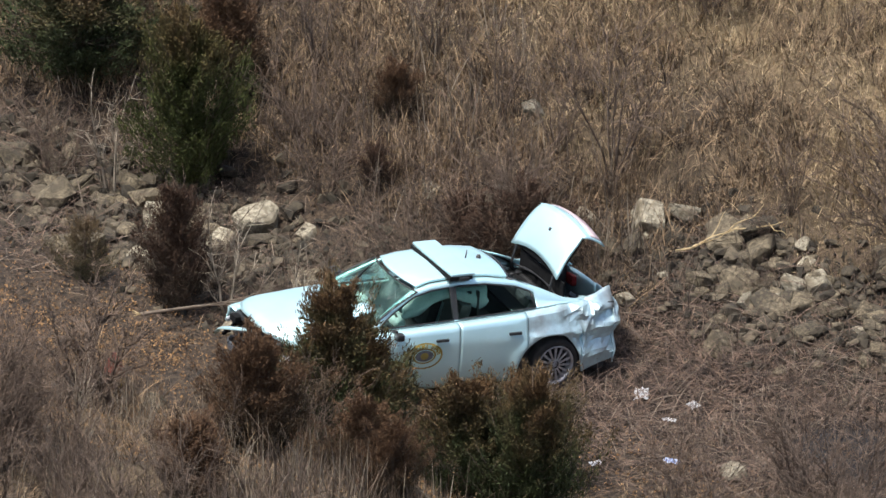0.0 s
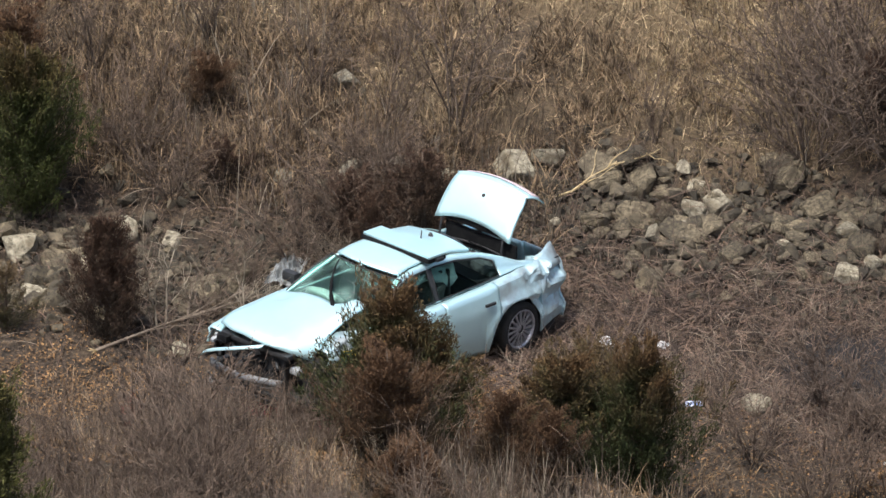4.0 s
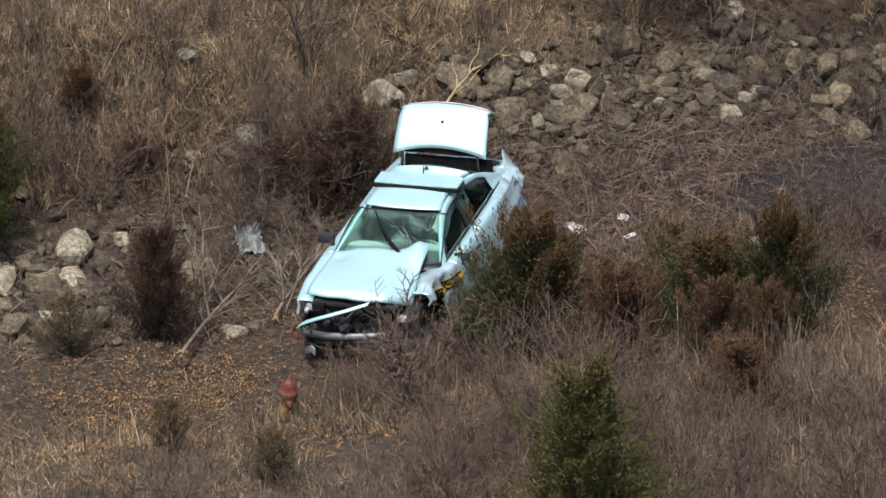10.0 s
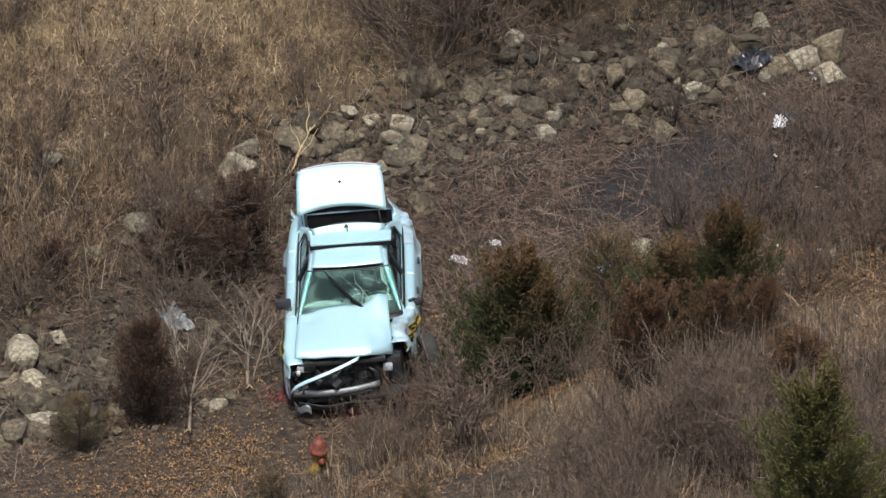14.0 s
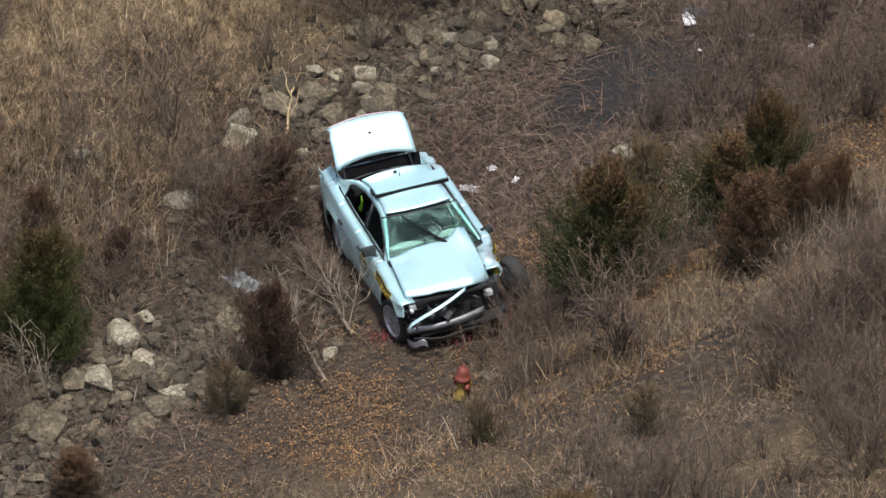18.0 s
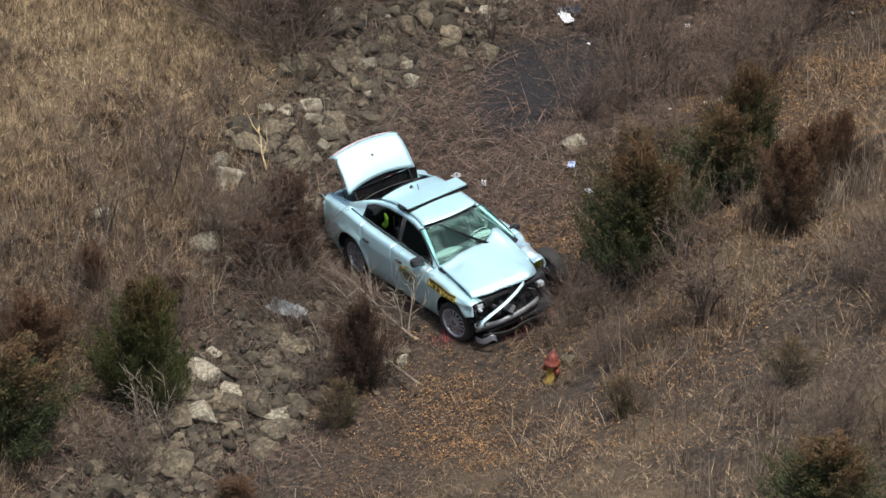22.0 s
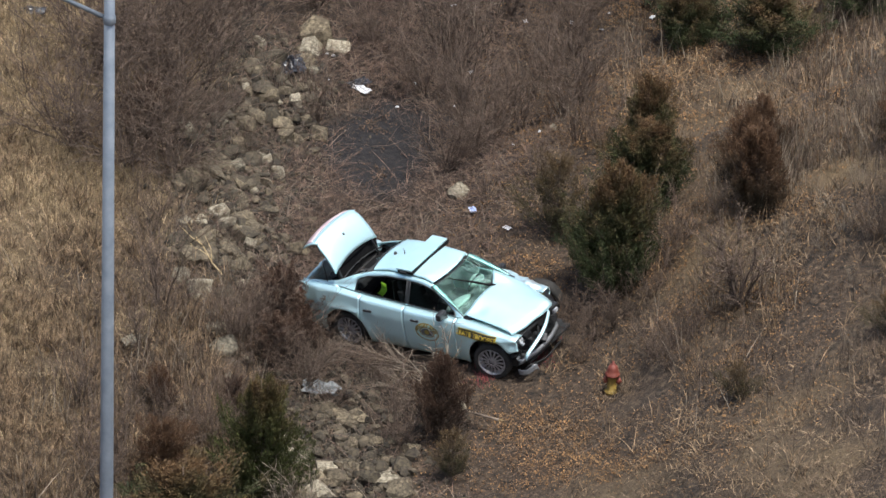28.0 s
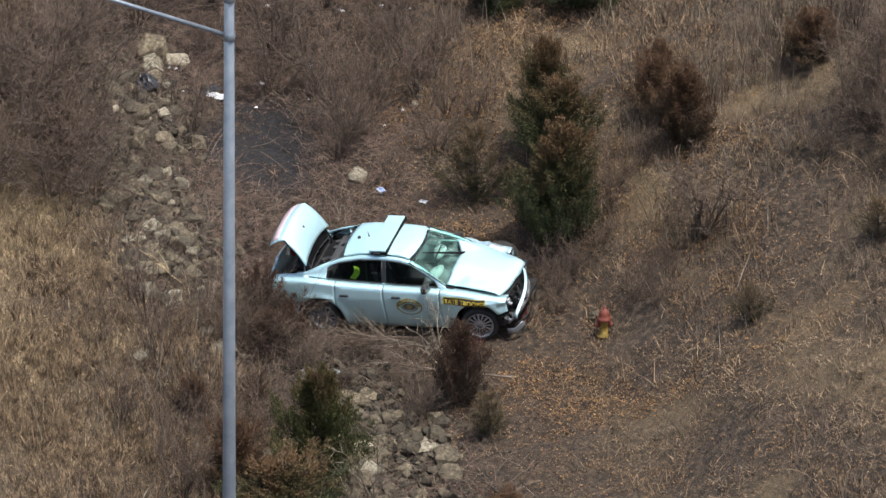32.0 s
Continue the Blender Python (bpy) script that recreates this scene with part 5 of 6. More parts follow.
# ---- bare shrubs and saplings ----


def twig_lines(seed, h, stems, spread, forks, thick):
    r = np.random.default_rng(seed)
    thick_lines, thin_lines = [], []

    def grow(p, d, length, radius, level):
        pts, steps = [(p.copy(), radius)], 4
        q = p.copy()
        for s in range(steps):
            d = d + r.normal(0, 0.16, 3) + np.array([0, 0, 0.05])
            d /= np.linalg.norm(d)
            q = q + d * length / steps
            pts.append((q.copy(), radius * (1 - 0.8 * (s + 1) / steps) + 0.0015))
            if level < forks:
                for b in range(int(r.integers(1, 3))):
                    e = d + r.normal(0, 0.55, 3)
                    e /= np.linalg.norm(e)
                    e[2] = abs(e[2]) * 0.7 + 0.1
                    grow(q.copy(), e, length * r.uniform(0.3, 0.6), radius * 0.5, level + 1)
        (thick_lines if level == 0 else thin_lines).append(pts)

    for k in range(stems):
        a = r.uniform(0, 2 * np.pi)
        d = np.array([np.cos(a) * spread * r.uniform(0.2, 1), np.sin(a) * spread * r.uniform(0.2, 1), 1.0])
        d /= np.linalg.norm(d)
        grow(np.array([np.cos(a) * 0.05, np.sin(a) * 0.05, -0.05]), d, h * r.uniform(0.65, 1.0), thick, 0)
    return thick_lines, thin_lines


def build_shrub(seed, h, stems, spread, forks, thick, mat):
    ob = thing("bare_shrub", "leafless shrub", "shrub")
    a, b = twig_lines(seed, h, stems, spread, forks, thick)
    for line in a:
        part("stem", tube_mesh("stem", [line], mat, 4), ob)
    tagged(part("branchwork", tube_mesh("branchwork", b, TWIG if mat is BARK else mat, 3), ob), kind="stuff")
    return ob


SHRUBS = {"tall": build_shrub(21, 2.0, 7, 0.35, 2, 0.014, BARK), "wide": build_shrub(22, 1.6, 16, 0.95, 2, 0.011, BARK), "tangle": build_shrub(23, 1.5, 22, 1.5, 2, 0.010, BARK),
          "low": build_shrub(24, 0.9, 12, 0.8, 2, 0.007, BARK), "sapling": build_shrub(25, 1.2, 3, 0.5, 3, 0.030, BARK), "pale_sapling": build_shrub(28, 1.5, 2, 0.35, 2, 0.022, PALE_STEM), "snag": build_shrub(29, 1.05, 13, 1.7, 2, 0.012, SNAG), "wand": build_shrub(26, 1.5, 6, 0.25, 1, 0.007, PALE_STEM)}
SHRUB_LABELS = {"snag": "arching dry tan brush against the wreck", "pale_sapling": "thin pale leafless sapling among the rocks", "tall": "tall leafless grey-brown shrub", "wide": "spreading leafless brown shrub", "tangle": "dense tangle of bare brown brush", "low": "low bare twiggy shrub in dead grass",
                "sapling": "small bare forked sapling", "wand": "bleached upright dead stems"}
SE_BRUSH = ((0.6, -7.4), (4.3, -4.8), (3.5, -8.2))
used = set()


def put_shrub(kind, x, y, s=1.0, turn=None):
    m = place(x, y, rng.uniform(0, 360) if turn is None else turn, s)
    if kind in used:
        ob = copy_thing(SHRUBS[kind], m)
    else:
        ob = SHRUBS[kind]
        ob.matrix_world = m
        used.add(kind)
    tagged(ob, SHRUB_LABELS[kind], "shrub", "bare shrubs")


SHRUBS_ROUND_WRECK = (
    ("wide", 6.78, 6.5, 1.05), ("tall", 7.9, 7.4, 0.9), ("tall", 7.3, 6.4, 0.75), ("pale_sapling", -1.55, 2.49, 0.95), ("pale_sapling", -0.71, 2.82, 0.85), ("sapling", 1.95, -1.4, 1.15),
    ("sapling", 2.1, -1.3, 0.9), ("tangle", 2.5, 10.2, 1.15), ("tangle", 2.0, 10.9, 1.0), ("tangle", 3.4, 10.9, 1.2), ("wide", 4.6, 11.3, 1.2), ("tangle", 5.2, 12.0, 1.1),
    ("tangle", 2.0, 12.0, 1.2), ("tall", -1.55, 8.05, 1.15), ("tall", -2.2, 7.6, 0.7), ("tall", -3.3, 7.4, 0.8), ("wide", -1.3, 6.6, 0.6), ("tangle", -1.5, 6.1, 0.75),
    ("low", -1.7, 5.1, 1.1), ("tangle", 5.2, 12.4, 1.2), ("tangle", 6.4, 12.3, 1.2), ("wide", 4.2, 12.8, 1.2), ("snag", -0.95, 5.35, 0.7), ("snag", -0.8, 4.3, 0.45), ("snag", -1.35, 5.3, 0.65), ("pale_sapling", -5.35, 2.95, 1.0), ("pale_sapling", -5.6, 3.2, 0.8), ("pale_sapling", 5.6, -8.6, 1.0),
)
SHRUBS_ON_SLOPE = (
    ("low", -1.9, 4.4, 0.7), ("low", -1.6, 3.3, 0.7), ("tangle", -0.75, 4.2, 0.36), ("low", -2.6, 2.7, 1.0), ("low", 1.35, 1.2, 0.7), ("low", 1.85, 1.6, 0.75),
    ("low", 0.75, 1.0, 0.55), ("low", 1.75, 2.1, 0.6), ("wide", 1.9, 1.0, 0.5), ("low", 0.85, -0.4, 0.8), ("low", 0.5, -0.85, 0.6), ("low", 1.15, -0.7, 0.7),
    ("tall", 3.1, 0.6, 0.6), ("low", 3.7, 0.7, 0.9), ("tall", 4.2, 0.2, 0.55), ("low", 2.5, 0.6, 0.7), ("wide", 8.9, 5.6, 0.9), ("low", 9.6, 6.6, 1.0),
    ("tall", 10.5, 7.9, 0.8),
)
SHRUBS_ALONG_DITCH = (
    ("wide", 9.4, 8.6, 1.0), ("tangle", 11.2, 6.9, 0.9), ("wide", 12.4, 6.1, 0.9), ("tall", -6.0, 6.3, 0.8), ("wide", -7.2, 5.9, 0.8), ("low", -4.6, 5.4, 1.1),
    ("low", -3.7, 5.1, 1.0), ("tall", -5.2, 7.6, 0.7), ("low", -6.3, 2.6, 1.0), ("tall", 0.6, 9.4, 0.6), ("wide", 6.2, 11.8, 0.9), ("tall", 8.2, 11.9, 0.9),
    ("tangle", 9.6, 11.3, 1.1), ("wide", 10.9, 10.2, 1.1), ("low", 6.0, 4.6, 1.0), ("low", 7.3, 4.2, 1.0), ("tall", 4.9, 5.2, 0.45),
)
for kind, x, y, s in SHRUBS_ROUND_WRECK + SHRUBS_ON_SLOPE + SHRUBS_ALONG_DITCH:
    put_shrub(kind, x, y, s)
for k in range(30):
    put_shrub(("tall", "wide", "low", "tall")[k % 4], rng.normal(SE_BRUSH[k % 3][0], 0.9), rng.normal(SE_BRUSH[k % 3][1], 0.8), rng.uniform(0.45, 0.8))
for k in range(6):
    u, v = rng.uniform(4.3, 9.5), rng.uniform(6.9, 8.2)
    put_shrub(("low", "tall", "low")[k % 3], u * AXIS[0] - v * AXIS[1], u * AXIS[1] + v * AXIS[0], rng.uniform(0.3, 0.6))
for k in range(22):
    put_shrub("wand", rng.uniform(2.4, 7.5), rng.uniform(-3.4, -0.8), rng.uniform(0.4, 0.7))
count = 0
while count < 75:
    x, y = rng.uniform(2.8, 12), rng.uniform(-10, -2.3)
    if x < 4.2 and y > -3.2:
        continue
    put_shrub(("tall", "wide", "tall", "low", "wand", "tall")[count % 6], x, y, rng.uniform(0.5, 0.95))
    count += 1
for k in range(15):
    u, v = rng.uniform(7.5, 13), rng.uniform(1.0, 6.3)
    x, y = u * AXIS[0] - v * AXIS[1], u * AXIS[1] + v * AXIS[0]
    if float(wet_at(x, y)) < 0.4:
        put_shrub(("tall", "wide", "wide", "low")[k % 4], x, y, rng.uniform(0.5, 0.85))
for k in range(11):
    u, v = rng.uniform(-5, 3.5), rng.uniform(6.6, 12.5)
    put_shrub(("tall", "low", "wide", "tall")[k % 4], u * AXIS[0] - v * AXIS[1], u * AXIS[1] + v * AXIS[0], rng.uniform(0.35, 0.7))

# ---- fallen wood ----


def fallen(name, label, ends, radius, mat, bend=0.1, lift=0.03, branches=0, seed=0):
    r = np.random.default_rng(seed)
    (x0, y0, l0), (x1, y1, l1) = ends
    line = []
    for f in np.linspace(0, 1, 9):
        x, y = x0 + (x1 - x0) * f + bend * math.sin(f * 5 + seed) * 0.4, y0 + (y1 - y0) * f + bend * math.sin(f * 3.4 + seed)
        line.append((np.array([x, y, float(ground_z(x, y)) + l0 + (l1 - l0) * f + lift]), radius * (1 - 0.6 * f)))
    lines = [line]
    for b in range(branches):
        p = line[int(r.integers(3, 8))][0]
        d = line[-1][0] - line[0][0]
        d = d / np.linalg.norm(d) * 0.6 + r.normal(0, 0.4, 3)
        d[2] = abs(d[2])
        ln = r.uniform(0.3, 0.8)
        lines.append([(p, radius * 0.45), (p + d * ln * 0.5 + r.normal(0, 0.03, 3), radius * 0.3), (p + d * ln, radius * 0.1)])
    ob = thing(name, label, "branch")
    part("stem", tube_mesh("stem", lines[:1], mat, 8), ob)
    for ln in lines[1:]:
        part("twig", tube_mesh("twig", [ln], mat, 4), ob)
    return ob


def felled(label, foot, way, length, radius, seed):
    """A thin sapling snapped off at the foot, lying with its bare crown down the slope."""
    r = np.random.default_rng(seed)
    ob = thing("felled_sapling", label, "branch")
    way = np.array(way) / np.linalg.norm(way)
    side = np.array([way[1], -way[0], 0.0])
    stem = []
    for f in np.linspace(0, 1, 10):
        p = np.array(foot) + way * length * f + side * 0.04 * math.sin(4 * f + seed)
        p[2] = max(p[2], float(ground_z(p[0], p[1])) + 0.03)
        stem.append((p, radius * (1 - 0.75 * f)))
    part("stem", tube_mesh("stem", [stem], SNAG, 8), ob)
    for k in range(5):
        q = np.array(foot) + side * r.normal(0, 0.4) * radius
        part("splinter", tube_mesh("splinter", [[(q, radius * 0.45), (q - way * r.uniform(0.04, 0.13) + side * r.normal(0, 0.03) + np.array([0, 0, r.uniform(-0.02, 0.05)]), 0.003)]], BARK_TAN, 4), ob, "raw yellow broken wood")
    for k in range(13):
        f = r.uniform(0.38, 0.98)
        p = stem[min(9, int(f * 9))][0]
        d = way * r.uniform(0.5, 1.0) + side * r.choice((-1, 1)) * r.uniform(0.2, 0.75) + np.array([0, 0, r.uniform(0.05, 0.45)])
        ln, rad = r.uniform(0.45, 1.1) * (1.25 - f * 0.5), radius * 0.42 * (1.2 - 0.6 * f)
        mid = p + d * ln * 0.5 + r.normal(0, 0.03, 3)
        end = p + d * ln + np.array([0, 0, 0.06]) + r.normal(0, 0.05, 3)
        lines = [[(p, rad), (mid, rad * 0.7), (end, rad * 0.25)]]
        for c in range(3):
            e = d + r.normal(0, 0.35, 3)
            e[2] = abs(e[2])
            base = p + (mid - p) * r.uniform(0.5, 1.0)
            lines.append([(base, rad * 0.5), (base + e * ln * r.uniform(0.25, 0.5), rad * 0.2)])
        part("twig", tube_mesh("twig", lines, SNAG, 4), ob)


felled("thin bleached sapling snapped off and lying on the rocks", (-1.68, 1.29, -0.62), (0.15, 0.984, -0.096), 2.7, 0.025, 3)
felled("snapped grey sapling lying beside the car's flank", (-0.73, 2.62, -0.80), (0.092, 0.99, -0.015), 2.2, 0.025, 4)
split = thing("split_branch", "split yellow fresh-broken branch on the rocks", "branch")
for k, (x0, y0, x1, y1, l0, l1, rad) in enumerate(((0.25, 7.9, 0.60, 8.6, 0.05, 0.22, 0.016), (0.58, 8.55, 0.95, 9.05, 0.2, 0.26, 0.012), (0.55, 8.5, 0.62, 9.0, 0.2, 0.36, 0.010), (0.35, 8.1, 0.72, 8.5, 0.08, 0.3, 0.008),
                                                (0.85, 8.9, 1.1, 9.0, 0.26, 0.2, 0.008), (0.45, 8.3, 0.3, 8.6, 0.12, 0.3, 0.007))):
    line = []
    for f in np.linspace(0, 1, 6):
        x, y = x0 + (x1 - x0) * f + 0.02 * math.sin(9 * f + k), y0 + (y1 - y0) * f + 0.02 * math.sin(7 * f + 2 * k)
        line.append(((x, y, float(ground_z(x, y)) + l0 + (l1 - l0) * f + 0.06), rad * 1.1 * (1 - 0.55 * f)))
    part("splinter", tube_mesh("splinter", [line], BARK_TAN, 5, False), split)
fallen("fallen_branch", "bent brown branch lying under the car's flank", ((-0.45, 5.7, 0.10), (-0.35, 3.0, 0.16)), 0.02, BARK, 0.15, branches=6, seed=6)
fallen("fallen_branch", "bent brown branch lying under the car's flank", ((-0.7, 5.2, 0.05), (-0.6, 3.5, 0.3)), 0.02, BARK, 0.2, branches=6, seed=7)
fallen("fallen_branch", "dry stick lying across dead grass", ((-1.9, -0.4, 0.02), (-0.9, -0.7, 0.05)), 0.009, BARK, 0.08, branches=2, seed=8)
for k in range(14):
    u, v, a = rng.uniform(2.5, 9), rng.uniform(2.6, 6.2), rng.uniform(0, 6.28)
    x, y = u * AXIS[0] - v * AXIS[1], u * AXIS[1] + v * AXIS[0]
    ln = rng.uniform(0.5, 1.3)
    fallen("fallen_branch", "dry brown stick lying in the ditch litter", ((x, y, 0.02), (x + ln * math.cos(a), y + ln * math.sin(a), 0.1)), rng.uniform(0.007, 0.014), BARK, 0.1, branches=3, seed=20 + k)

# ---- litter ----


def crumpled(name, label, category, x, y, w, d, high, mat, seed, group=""):
    verts = []
    for a in np.linspace(-0.5, 0.5, 15):
        for b in np.linspace(-0.5, 0.5, 13):
            n = noise.noise_vector(Vector((a * 5, b * 5, seed))) * 0.5 + noise.noise_vector(Vector((a * 11, b * 11, seed + 3))) * 0.35
            r = max(0.0, 1 - 1.9 * math.hypot(a, b))
            verts.append((a * w * (1 + 0.5 * n.x), b * d * (1 + 0.5 * n.y), 0.02 + high * (0.35 + 0.65 * r) * (0.6 + n.z)))
    ob = new(name, mesh_of(name, verts, grid_faces(15, 13), mat, False))
    ob.matrix_world = Matrix.Translation((0, 0, 0.03)) @ place(x, y, seed * 37)
    s = ob.modifiers.new("thickness", 'SOLIDIFY')
    s.thickness = 0.004
    return tagged(ob, label, category, group)


crumpled("plastic_bag", "crumpled black plastic sack on the rocks", "bag", 7.2, 10.5, 0.62, 0.45, 0.26, BAG, 1)
crumpled("plastic_sheet", "torn pale plastic sheet on twigs", "sheet", 7.45, 9.2, 0.36, 0.18, 0.08, LITTER, 2)
crumpled("plastic_bag", "black plastic scrap under a pale sheet", "bag", 7.62, 9.36, 0.4, 0.25, 0.10, BAG, 9)
crumpled("plastic_sheet", "torn grey plastic sheet caught on rocks", "sheet", -1.62, 4.85, 0.62, 0.34, 0.34, TARP, 3)
crumpled("plastic_bag", "black plastic scrap on dry grass", "bag", 5.18, 14.7, 0.5, 0.25, 0.12, BAG, 8)
crumpled("paper", "crumpled white paper near the wreck", "litter", 2.52, 6.05, 0.28, 0.17, 0.06, LITTER, 4)
crumpled("paper", "crumpled white paper near the wreck", "litter", 3.07, 6.47, 0.15, 0.13, 0.10, LITTER, 5)
crumpled("paper", "crumpled white paper near the wreck", "litter", 3.27, 6.0, 0.17, 0.08, 0.05, LITTER, 11)
crumpled("wrapper", "blue and white wrapper on dead grass", "litter", 4.52, 5.28, 0.2, 0.12, 0.06, BLUE_LITTER, 6)
crumpled("paper", "small white paper scrap on dead grass", "litter", 4.19, 4.4, 0.14, 0.1, 0.05, LITTER, 7)
for k in range(22):
    x, y = rng.uniform(7, 13.5), rng.uniform(4.2, 10.4)
    s = rng.uniform(0.04, 0.12)
    crumpled("paper", "small scrap of white litter", "litter", x, y, s, s * 0.7, 0.05, LITTER, 10 + k, "litter scraps")

# ---- dead grass, weeds and leaves ----
grass_rng = np.random.default_rng(77)
CAR_INV = np.array(CAR.inverted())


def scatter(n, weight, box=(-12, 17, -12.5, 18.5)):
    """n places on the ground, thinned by weight(x, y, u, v) from 0 to 1 and kept off the car."""
    out = np.empty((0, 2))
    while len(out) < n:
        x, y = grass_rng.uniform(box[0], box[1], n), grass_rng.uniform(box[2], box[3], n)
        u, v = ditch_uv(x, y)
        keep = grass_rng.uniform(0, 1, n) < weight(x, y, u, v)
        lx = CAR_INV[0, 0] * x + CAR_INV[0, 1] * y + CAR_INV[0, 3]
        ly = CAR_INV[1, 0] * x + CAR_INV[1, 1] * y + CAR_INV[1, 3]
        keep &= ~((np.abs(ly) < 1.02) & (lx > -2.5) & (lx < 2.35))
        keep &= (x - 0.05) ** 2 + (y + 0.55) ** 2 > 0.42
        keep &= (x + 2.05) ** 2 + (y - 6.4) ** 2 > 0.16
        out = np.concatenate([out, np.stack([x, y], 1)[keep]])
    return out[:n]


def tufts(name, label, category, n, per, weight, length, width, lean, mat, radius=0.09, segs=2, curl=0.6, low=0.0):
    c = scatter(n, weight)
    size = grass_rng.uniform(0.6, 1.25, n)
    p = np.repeat(c, per, 0) + grass_rng.normal(0, radius, (n * per, 2))
    ln = np.repeat(size, per) * grass_rng.uniform(length[0], length[1], n * per)
    base = np.stack([p[:, 0], p[:, 1], ground_z(p[:, 0], p[:, 1]) - 0.01], 1)
    me = blades(grass_rng, base, ln, width, lean, mat, name, segs, curl, low)
    return tagged(new(name, me), label, category, kind="stuff")


def patch(x, y, seed, scale=0.8, cut=0.0, soft=0.35):
    return np.clip((hash_noise(x * scale, y * scale, seed) + 0.5 * hash_noise(x * scale * 2.7, y * scale * 2.7, seed + 1) - cut) / soft, 0, 1)


def w_straw(x, y, u, v):
    return np.clip(straw_at(x, y) * (0.35 + 0.65 * patch(x, y, 31)), 0, 1) * (v > 5)


def w_tan(x, y, u, v):
    bed = np.where((v > 3.2) & (v < 6.2), 0.12, 1.0) * np.where((v > 6.2) & (v < 8.3) & (u > 3), 0.25, 1.0)
    se = np.clip((1.5 - v) / 2, 0.35, 1) * np.where((v < 1.5) & (u > 1.5), 0.55, 1.0)
    return bed * se * (0.05 + 0.95 * patch(x, y, 35, 0.55, 0.12, 0.4)) * (1 - wet_at(x, y))


def w_brown(x, y, u, v):
    bed = np.where((v > 3.4) & (v < 6.0) & (u < 1.5), 0.2, 1.0) * np.where((v > 6.1) & (v < 8.0) & (u > 4), 0.2, 1.0)
    return bed * np.clip(1 - 0.8 * straw_at(x, y), 0, 1) * (0.3 + 0.7 * patch(x, y, 38)) * (1 - wet_at(x, y))


def w_weed(x, y, u, v):
    se = np.clip((-v - 0.6) / 1.5, 0, 1) * np.clip((u + 0.5) / 2.5, 0.2, 1)
    nw = np.clip((v - 5.8) / 0.8, 0, 1) * np.clip((11 - v) / 3, 0, 1) * np.where(u > 3.2, 0.2, 0.7)
    east = np.clip((u - 7.5) / 1.5, 0, 1) * 0.15 * (v < 6.5)
    return np.clip(np.maximum(np.maximum(se, nw), east) * (0.08 + 0.92 * patch(x, y, 41, 0.6, 0.0, 0.4)), 0, 1) * (1 - wet_at(x, y))


def w_slope(x, y, u, v):
    far = np.clip((v - 5.9) / 0.8, 0, 1) * np.where(u > 3.6, np.clip((v - 8.3 + 0.12 * np.clip(u - 8, 0, 6)) / 0.6, 0, 1), 1.0)
    near = np.clip((1.8 - v) / 1.5, 0, 1) * 0.1
    return np.maximum(far, near) * (0.25 + 0.75 * patch(x, y, 71, 0.9, -0.1, 0.5)) * np.clip(1.15 - straw_at(x, y), 0.2, 1)


def w_debris(x, y, u, v):
    a = np.clip((v - 1.8) / 1, 0, 1) * np.clip((8.4 - v) / 0.8, 0, 1)
    return a * np.where(u > 1.5, np.where(v > 5.9, 0.22, 0.9), 0.12) * (0.3 + 0.7 * patch(x, y, 45)) * (1 - wet_at(x, y))


def w_leaf(x, y, u, v):
    a = np.clip((3.6 - v) / 1.2, 0, 1) * np.clip((v + 4.5) / 2, 0, 1) * np.where(u > -3, 1, 0.3)
    return a * (0.22 + 0.78 * patch(x, y, 51, 0.9, 0.05))


tufts("straw_grass", "pale straw-coloured dead grass on the slope", "grass", 9500, 15, w_straw, (0.14, 0.36), 0.014, 0.95, STRAW, 0.11)
tufts("dead_grass", "matted tan dead grass over the banks", "grass", 7600, 13, w_tan, (0.09, 0.26), 0.015, 0.75, TAN, 0.10, 2, 0.4, 0.45)
tufts("brown_grass", "short dark brown dead grass and stubble", "grass", 7000, 12, w_brown, (0.06, 0.18), 0.014, 0.8, BROWN, 0.12, 2, 0.4, 0.45)
tufts("dead_weeds", "grey-brown standing dead weed stems", "weeds", 5000, 6, w_weed, (0.25, 0.75), 0.014, 0.34, WEED, 0.15, 3, 0.35)
tufts("dry_debris", "flattened brown vines and stalks in the ditch", "plant debris", 4600, 9, w_debris, (0.3, 0.95), 0.015, 0.4, VINE, 0.3, 4, 0.12, 0.85)
tufts("grey_debris", "grey twiggy debris among the rocks", "plant debris", 2600, 8, lambda x, y, u, v: np.clip((v - 3.2) / 0.5, 0, 1) * np.clip((9 - v) / 0.8, 0, 1) * np.where(u < 1.5, 0.25, np.where(v > 5.9, 0.2, 0.5)) * (1 - wet_at(x, y)), (0.12, 0.45), 0.010, 1.0, WEED, 0.2, 3, 0.3)

tufts("slope_grass", "brown and tan standing dead grass on the slope", "grass", 8500, 12, w_slope, (0.22, 0.62), 0.016, 0.55, SLOPE, 0.10, 3, 0.35, 0.1)
tufts("pale_vines", "pale dry vines and stalks flattened on the ditch floor", "plant debris", 750, 7, lambda x, y, u, v: np.clip((v - 2.2) / 0.8, 0, 1) * np.clip((7.0 - v) / 0.8, 0, 1) * np.where(u > 1.5, 0.9, 0.3) * (1 - wet_at(x, y)), (0.3, 0.9), 0.015, 0.35, SNAG, 0.25, 5, 0.1, 0.9)
tufts("pale_weeds", "bleached upright weed stalks among the brush", "weeds", 1100, 4, w_weed, (0.4, 0.95), 0.016, 0.22, PALE_STEM, 0.12, 3, 0.25)
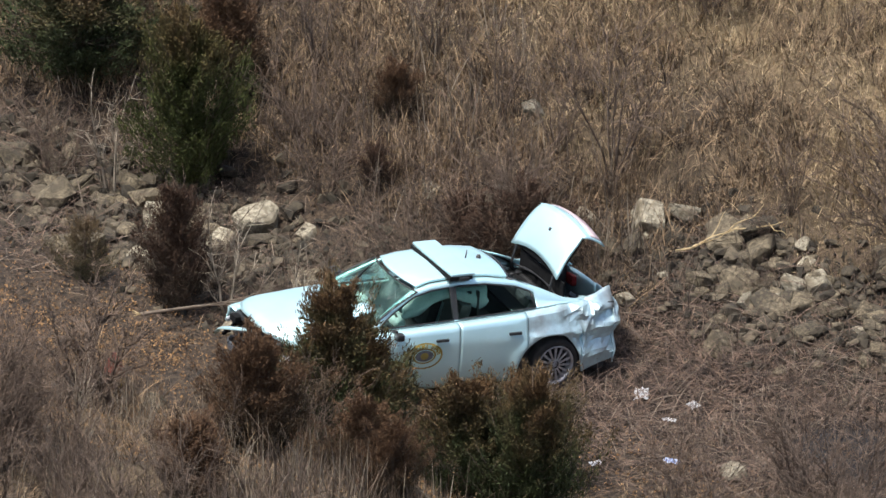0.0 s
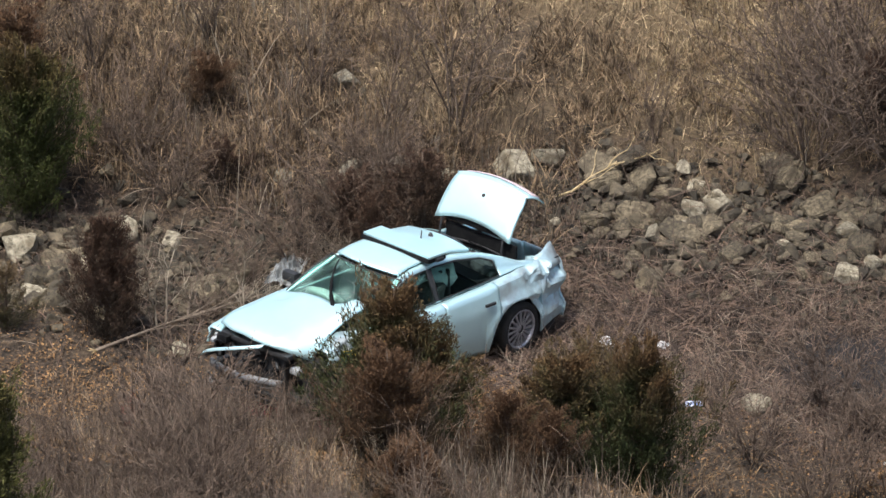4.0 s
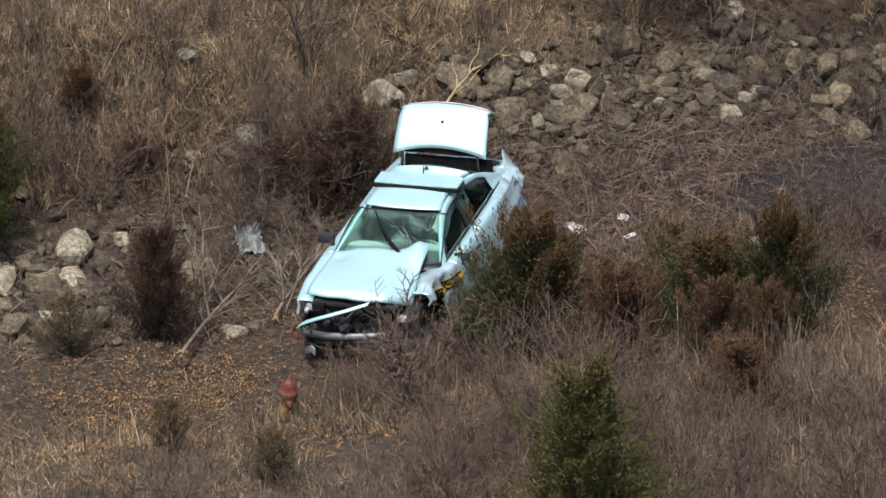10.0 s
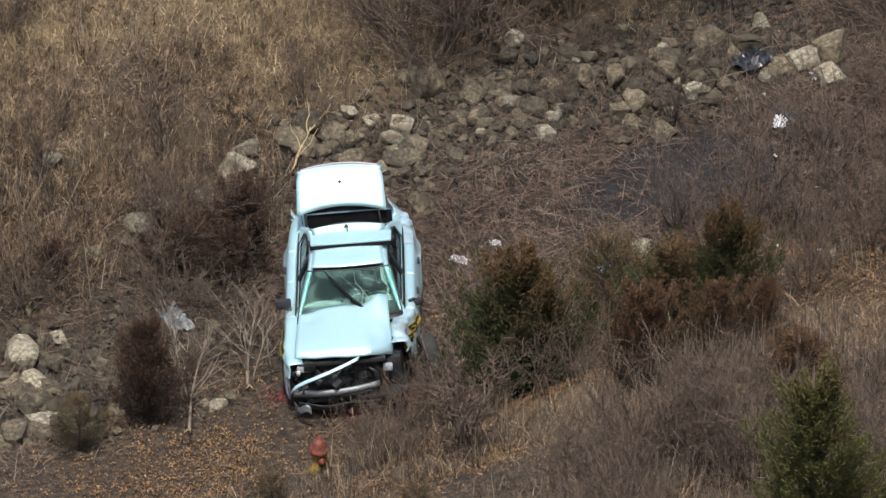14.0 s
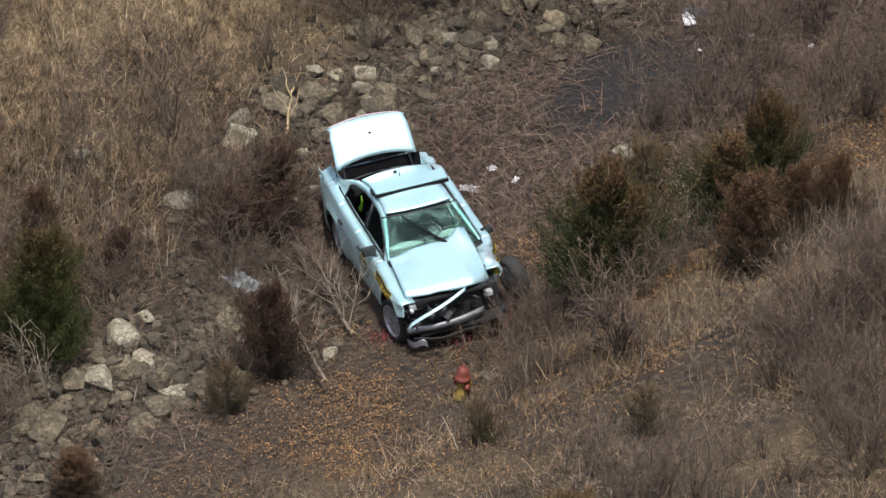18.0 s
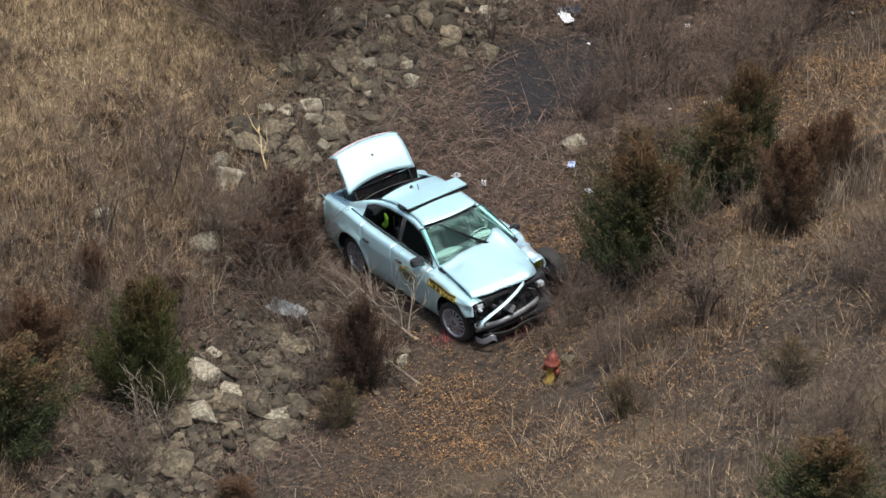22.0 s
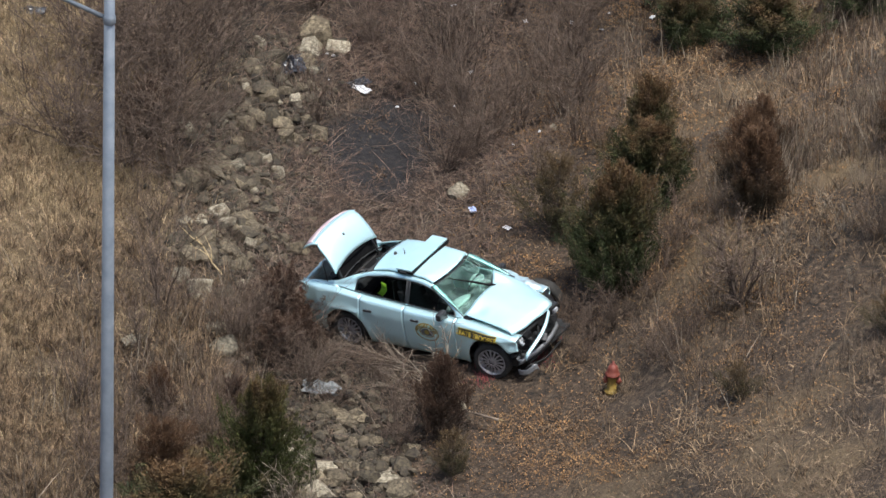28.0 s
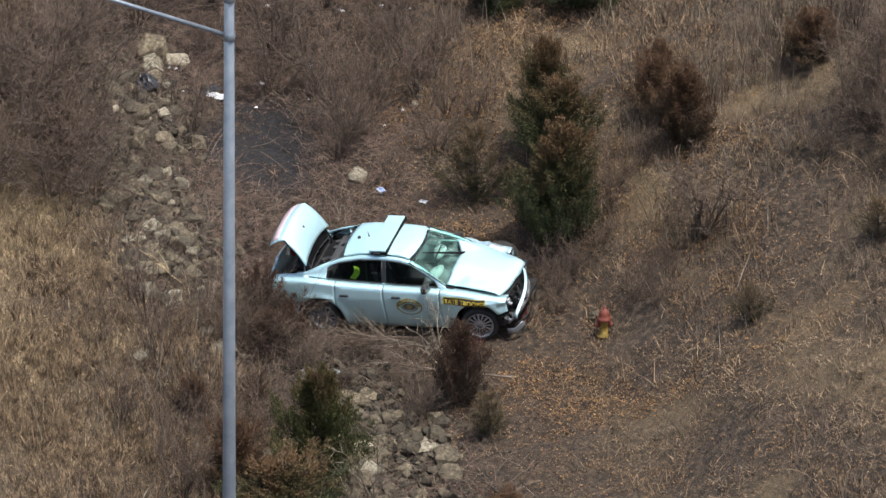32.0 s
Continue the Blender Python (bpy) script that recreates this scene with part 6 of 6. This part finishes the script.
tufts("long_grass", "longer pale tan grass in flattened drifts", "grass", 1500, 16, lambda x, y, u, v: np.clip((2.2 - v) / 1.5, 0, 1) * patch(x, y, 61, 0.45, 0.2, 0.3), (0.12, 0.32), 0.013, 0.7, DRIFT, 0.10, 3, 0.3, 0.4)


def leaves(n, weight, mat, name, label):
    p = scatter(n, weight)
    z = ground_z(p[:, 0], p[:, 1]) + grass_rng.uniform(0.015, 0.07, n)
    a, s = grass_rng.uniform(0, 6.28, n), grass_rng.uniform(0.010, 0.024, n)
    c, d = np.cos(a) * s, np.sin(a) * s
    tilt = grass_rng.normal(0, 0.5, (n, 4)) * s[:, None]
    v = np.stack([np.stack([p[:, 0] + i * c - j * d, p[:, 1] + i * d + j * c, z + tilt[:, k]], 1) for k, (i, j) in enumerate(((-1, 0), (0, -0.6), (1, 0), (0, 0.6)))], 1)
    t = (np.arange(n)[:, None, None] * 4 + np.array([(0, 1, 2), (0, 2, 3)])[None]).reshape(-1, 3)
    tagged(new(name, tri_mesh(name, v.reshape(-1, 3), t, mat)), label, "leaves", kind="stuff")


leaves(60000, w_leaf, LEAF, "fallen_leaves", "orange-brown fallen leaves strewn over dead grass")


leaves(60000, lambda x, y, u, v: (0.35 + 0.65 * patch(x, y, 57, 1.1)) * np.clip(1.1 - straw_at(x, y), 0, 1) * (1 - wet_at(x, y)), DUFF, "leaf_duff", "grey-brown leaf duff covering the soil")


leaves(1100, lambda x, y, u, v: wet_at(x, y) * (0.1 + 0.9 * patch(x, y, 58, 2.0, 0.1)), DUFF, "wet_litter", "sodden brown leaf scraps on dark wet mud")


def stain():
    n = 420
    k = grass_rng.integers(0, 3, n)
    at = np.array([(-0.33, 2.36), (0.62, 1.71), (1.43, 2.12)])[k]
    p = at + grass_rng.normal(0, 0.13, (n, 2))
    base = np.stack([p[:, 0], p[:, 1], ground_z(p[:, 0], p[:, 1])], 1)
    me = blades(grass_rng, base, grass_rng.uniform(0.08, 0.2, n), 0.012, 0.8, FLUID, "stained_grass", 2)
    tagged(new("stained_grass", me), "red-stained grass round the car's nose", "grass", kind="stuff")


stain()


def foot_grass():
    """Longer grass round the hydrant's foot."""
    n = 900
    p = grass_rng.normal(0, 0.20, (n, 2)) + np.array([0.02, -0.05])
    base = np.stack([p[:, 0], p[:, 1], ground_z(p[:, 0], p[:, 1]) - 0.01], 1)
    me = blades(grass_rng, base, grass_rng.uniform(0.08, 0.20, n), 0.011, 0.6, TAN, "hydrant_grass", 3)
    tagged(new("hydrant_grass", me), "long tan dead grass round the hydrant's foot", "grass", kind="stuff")


foot_grass()
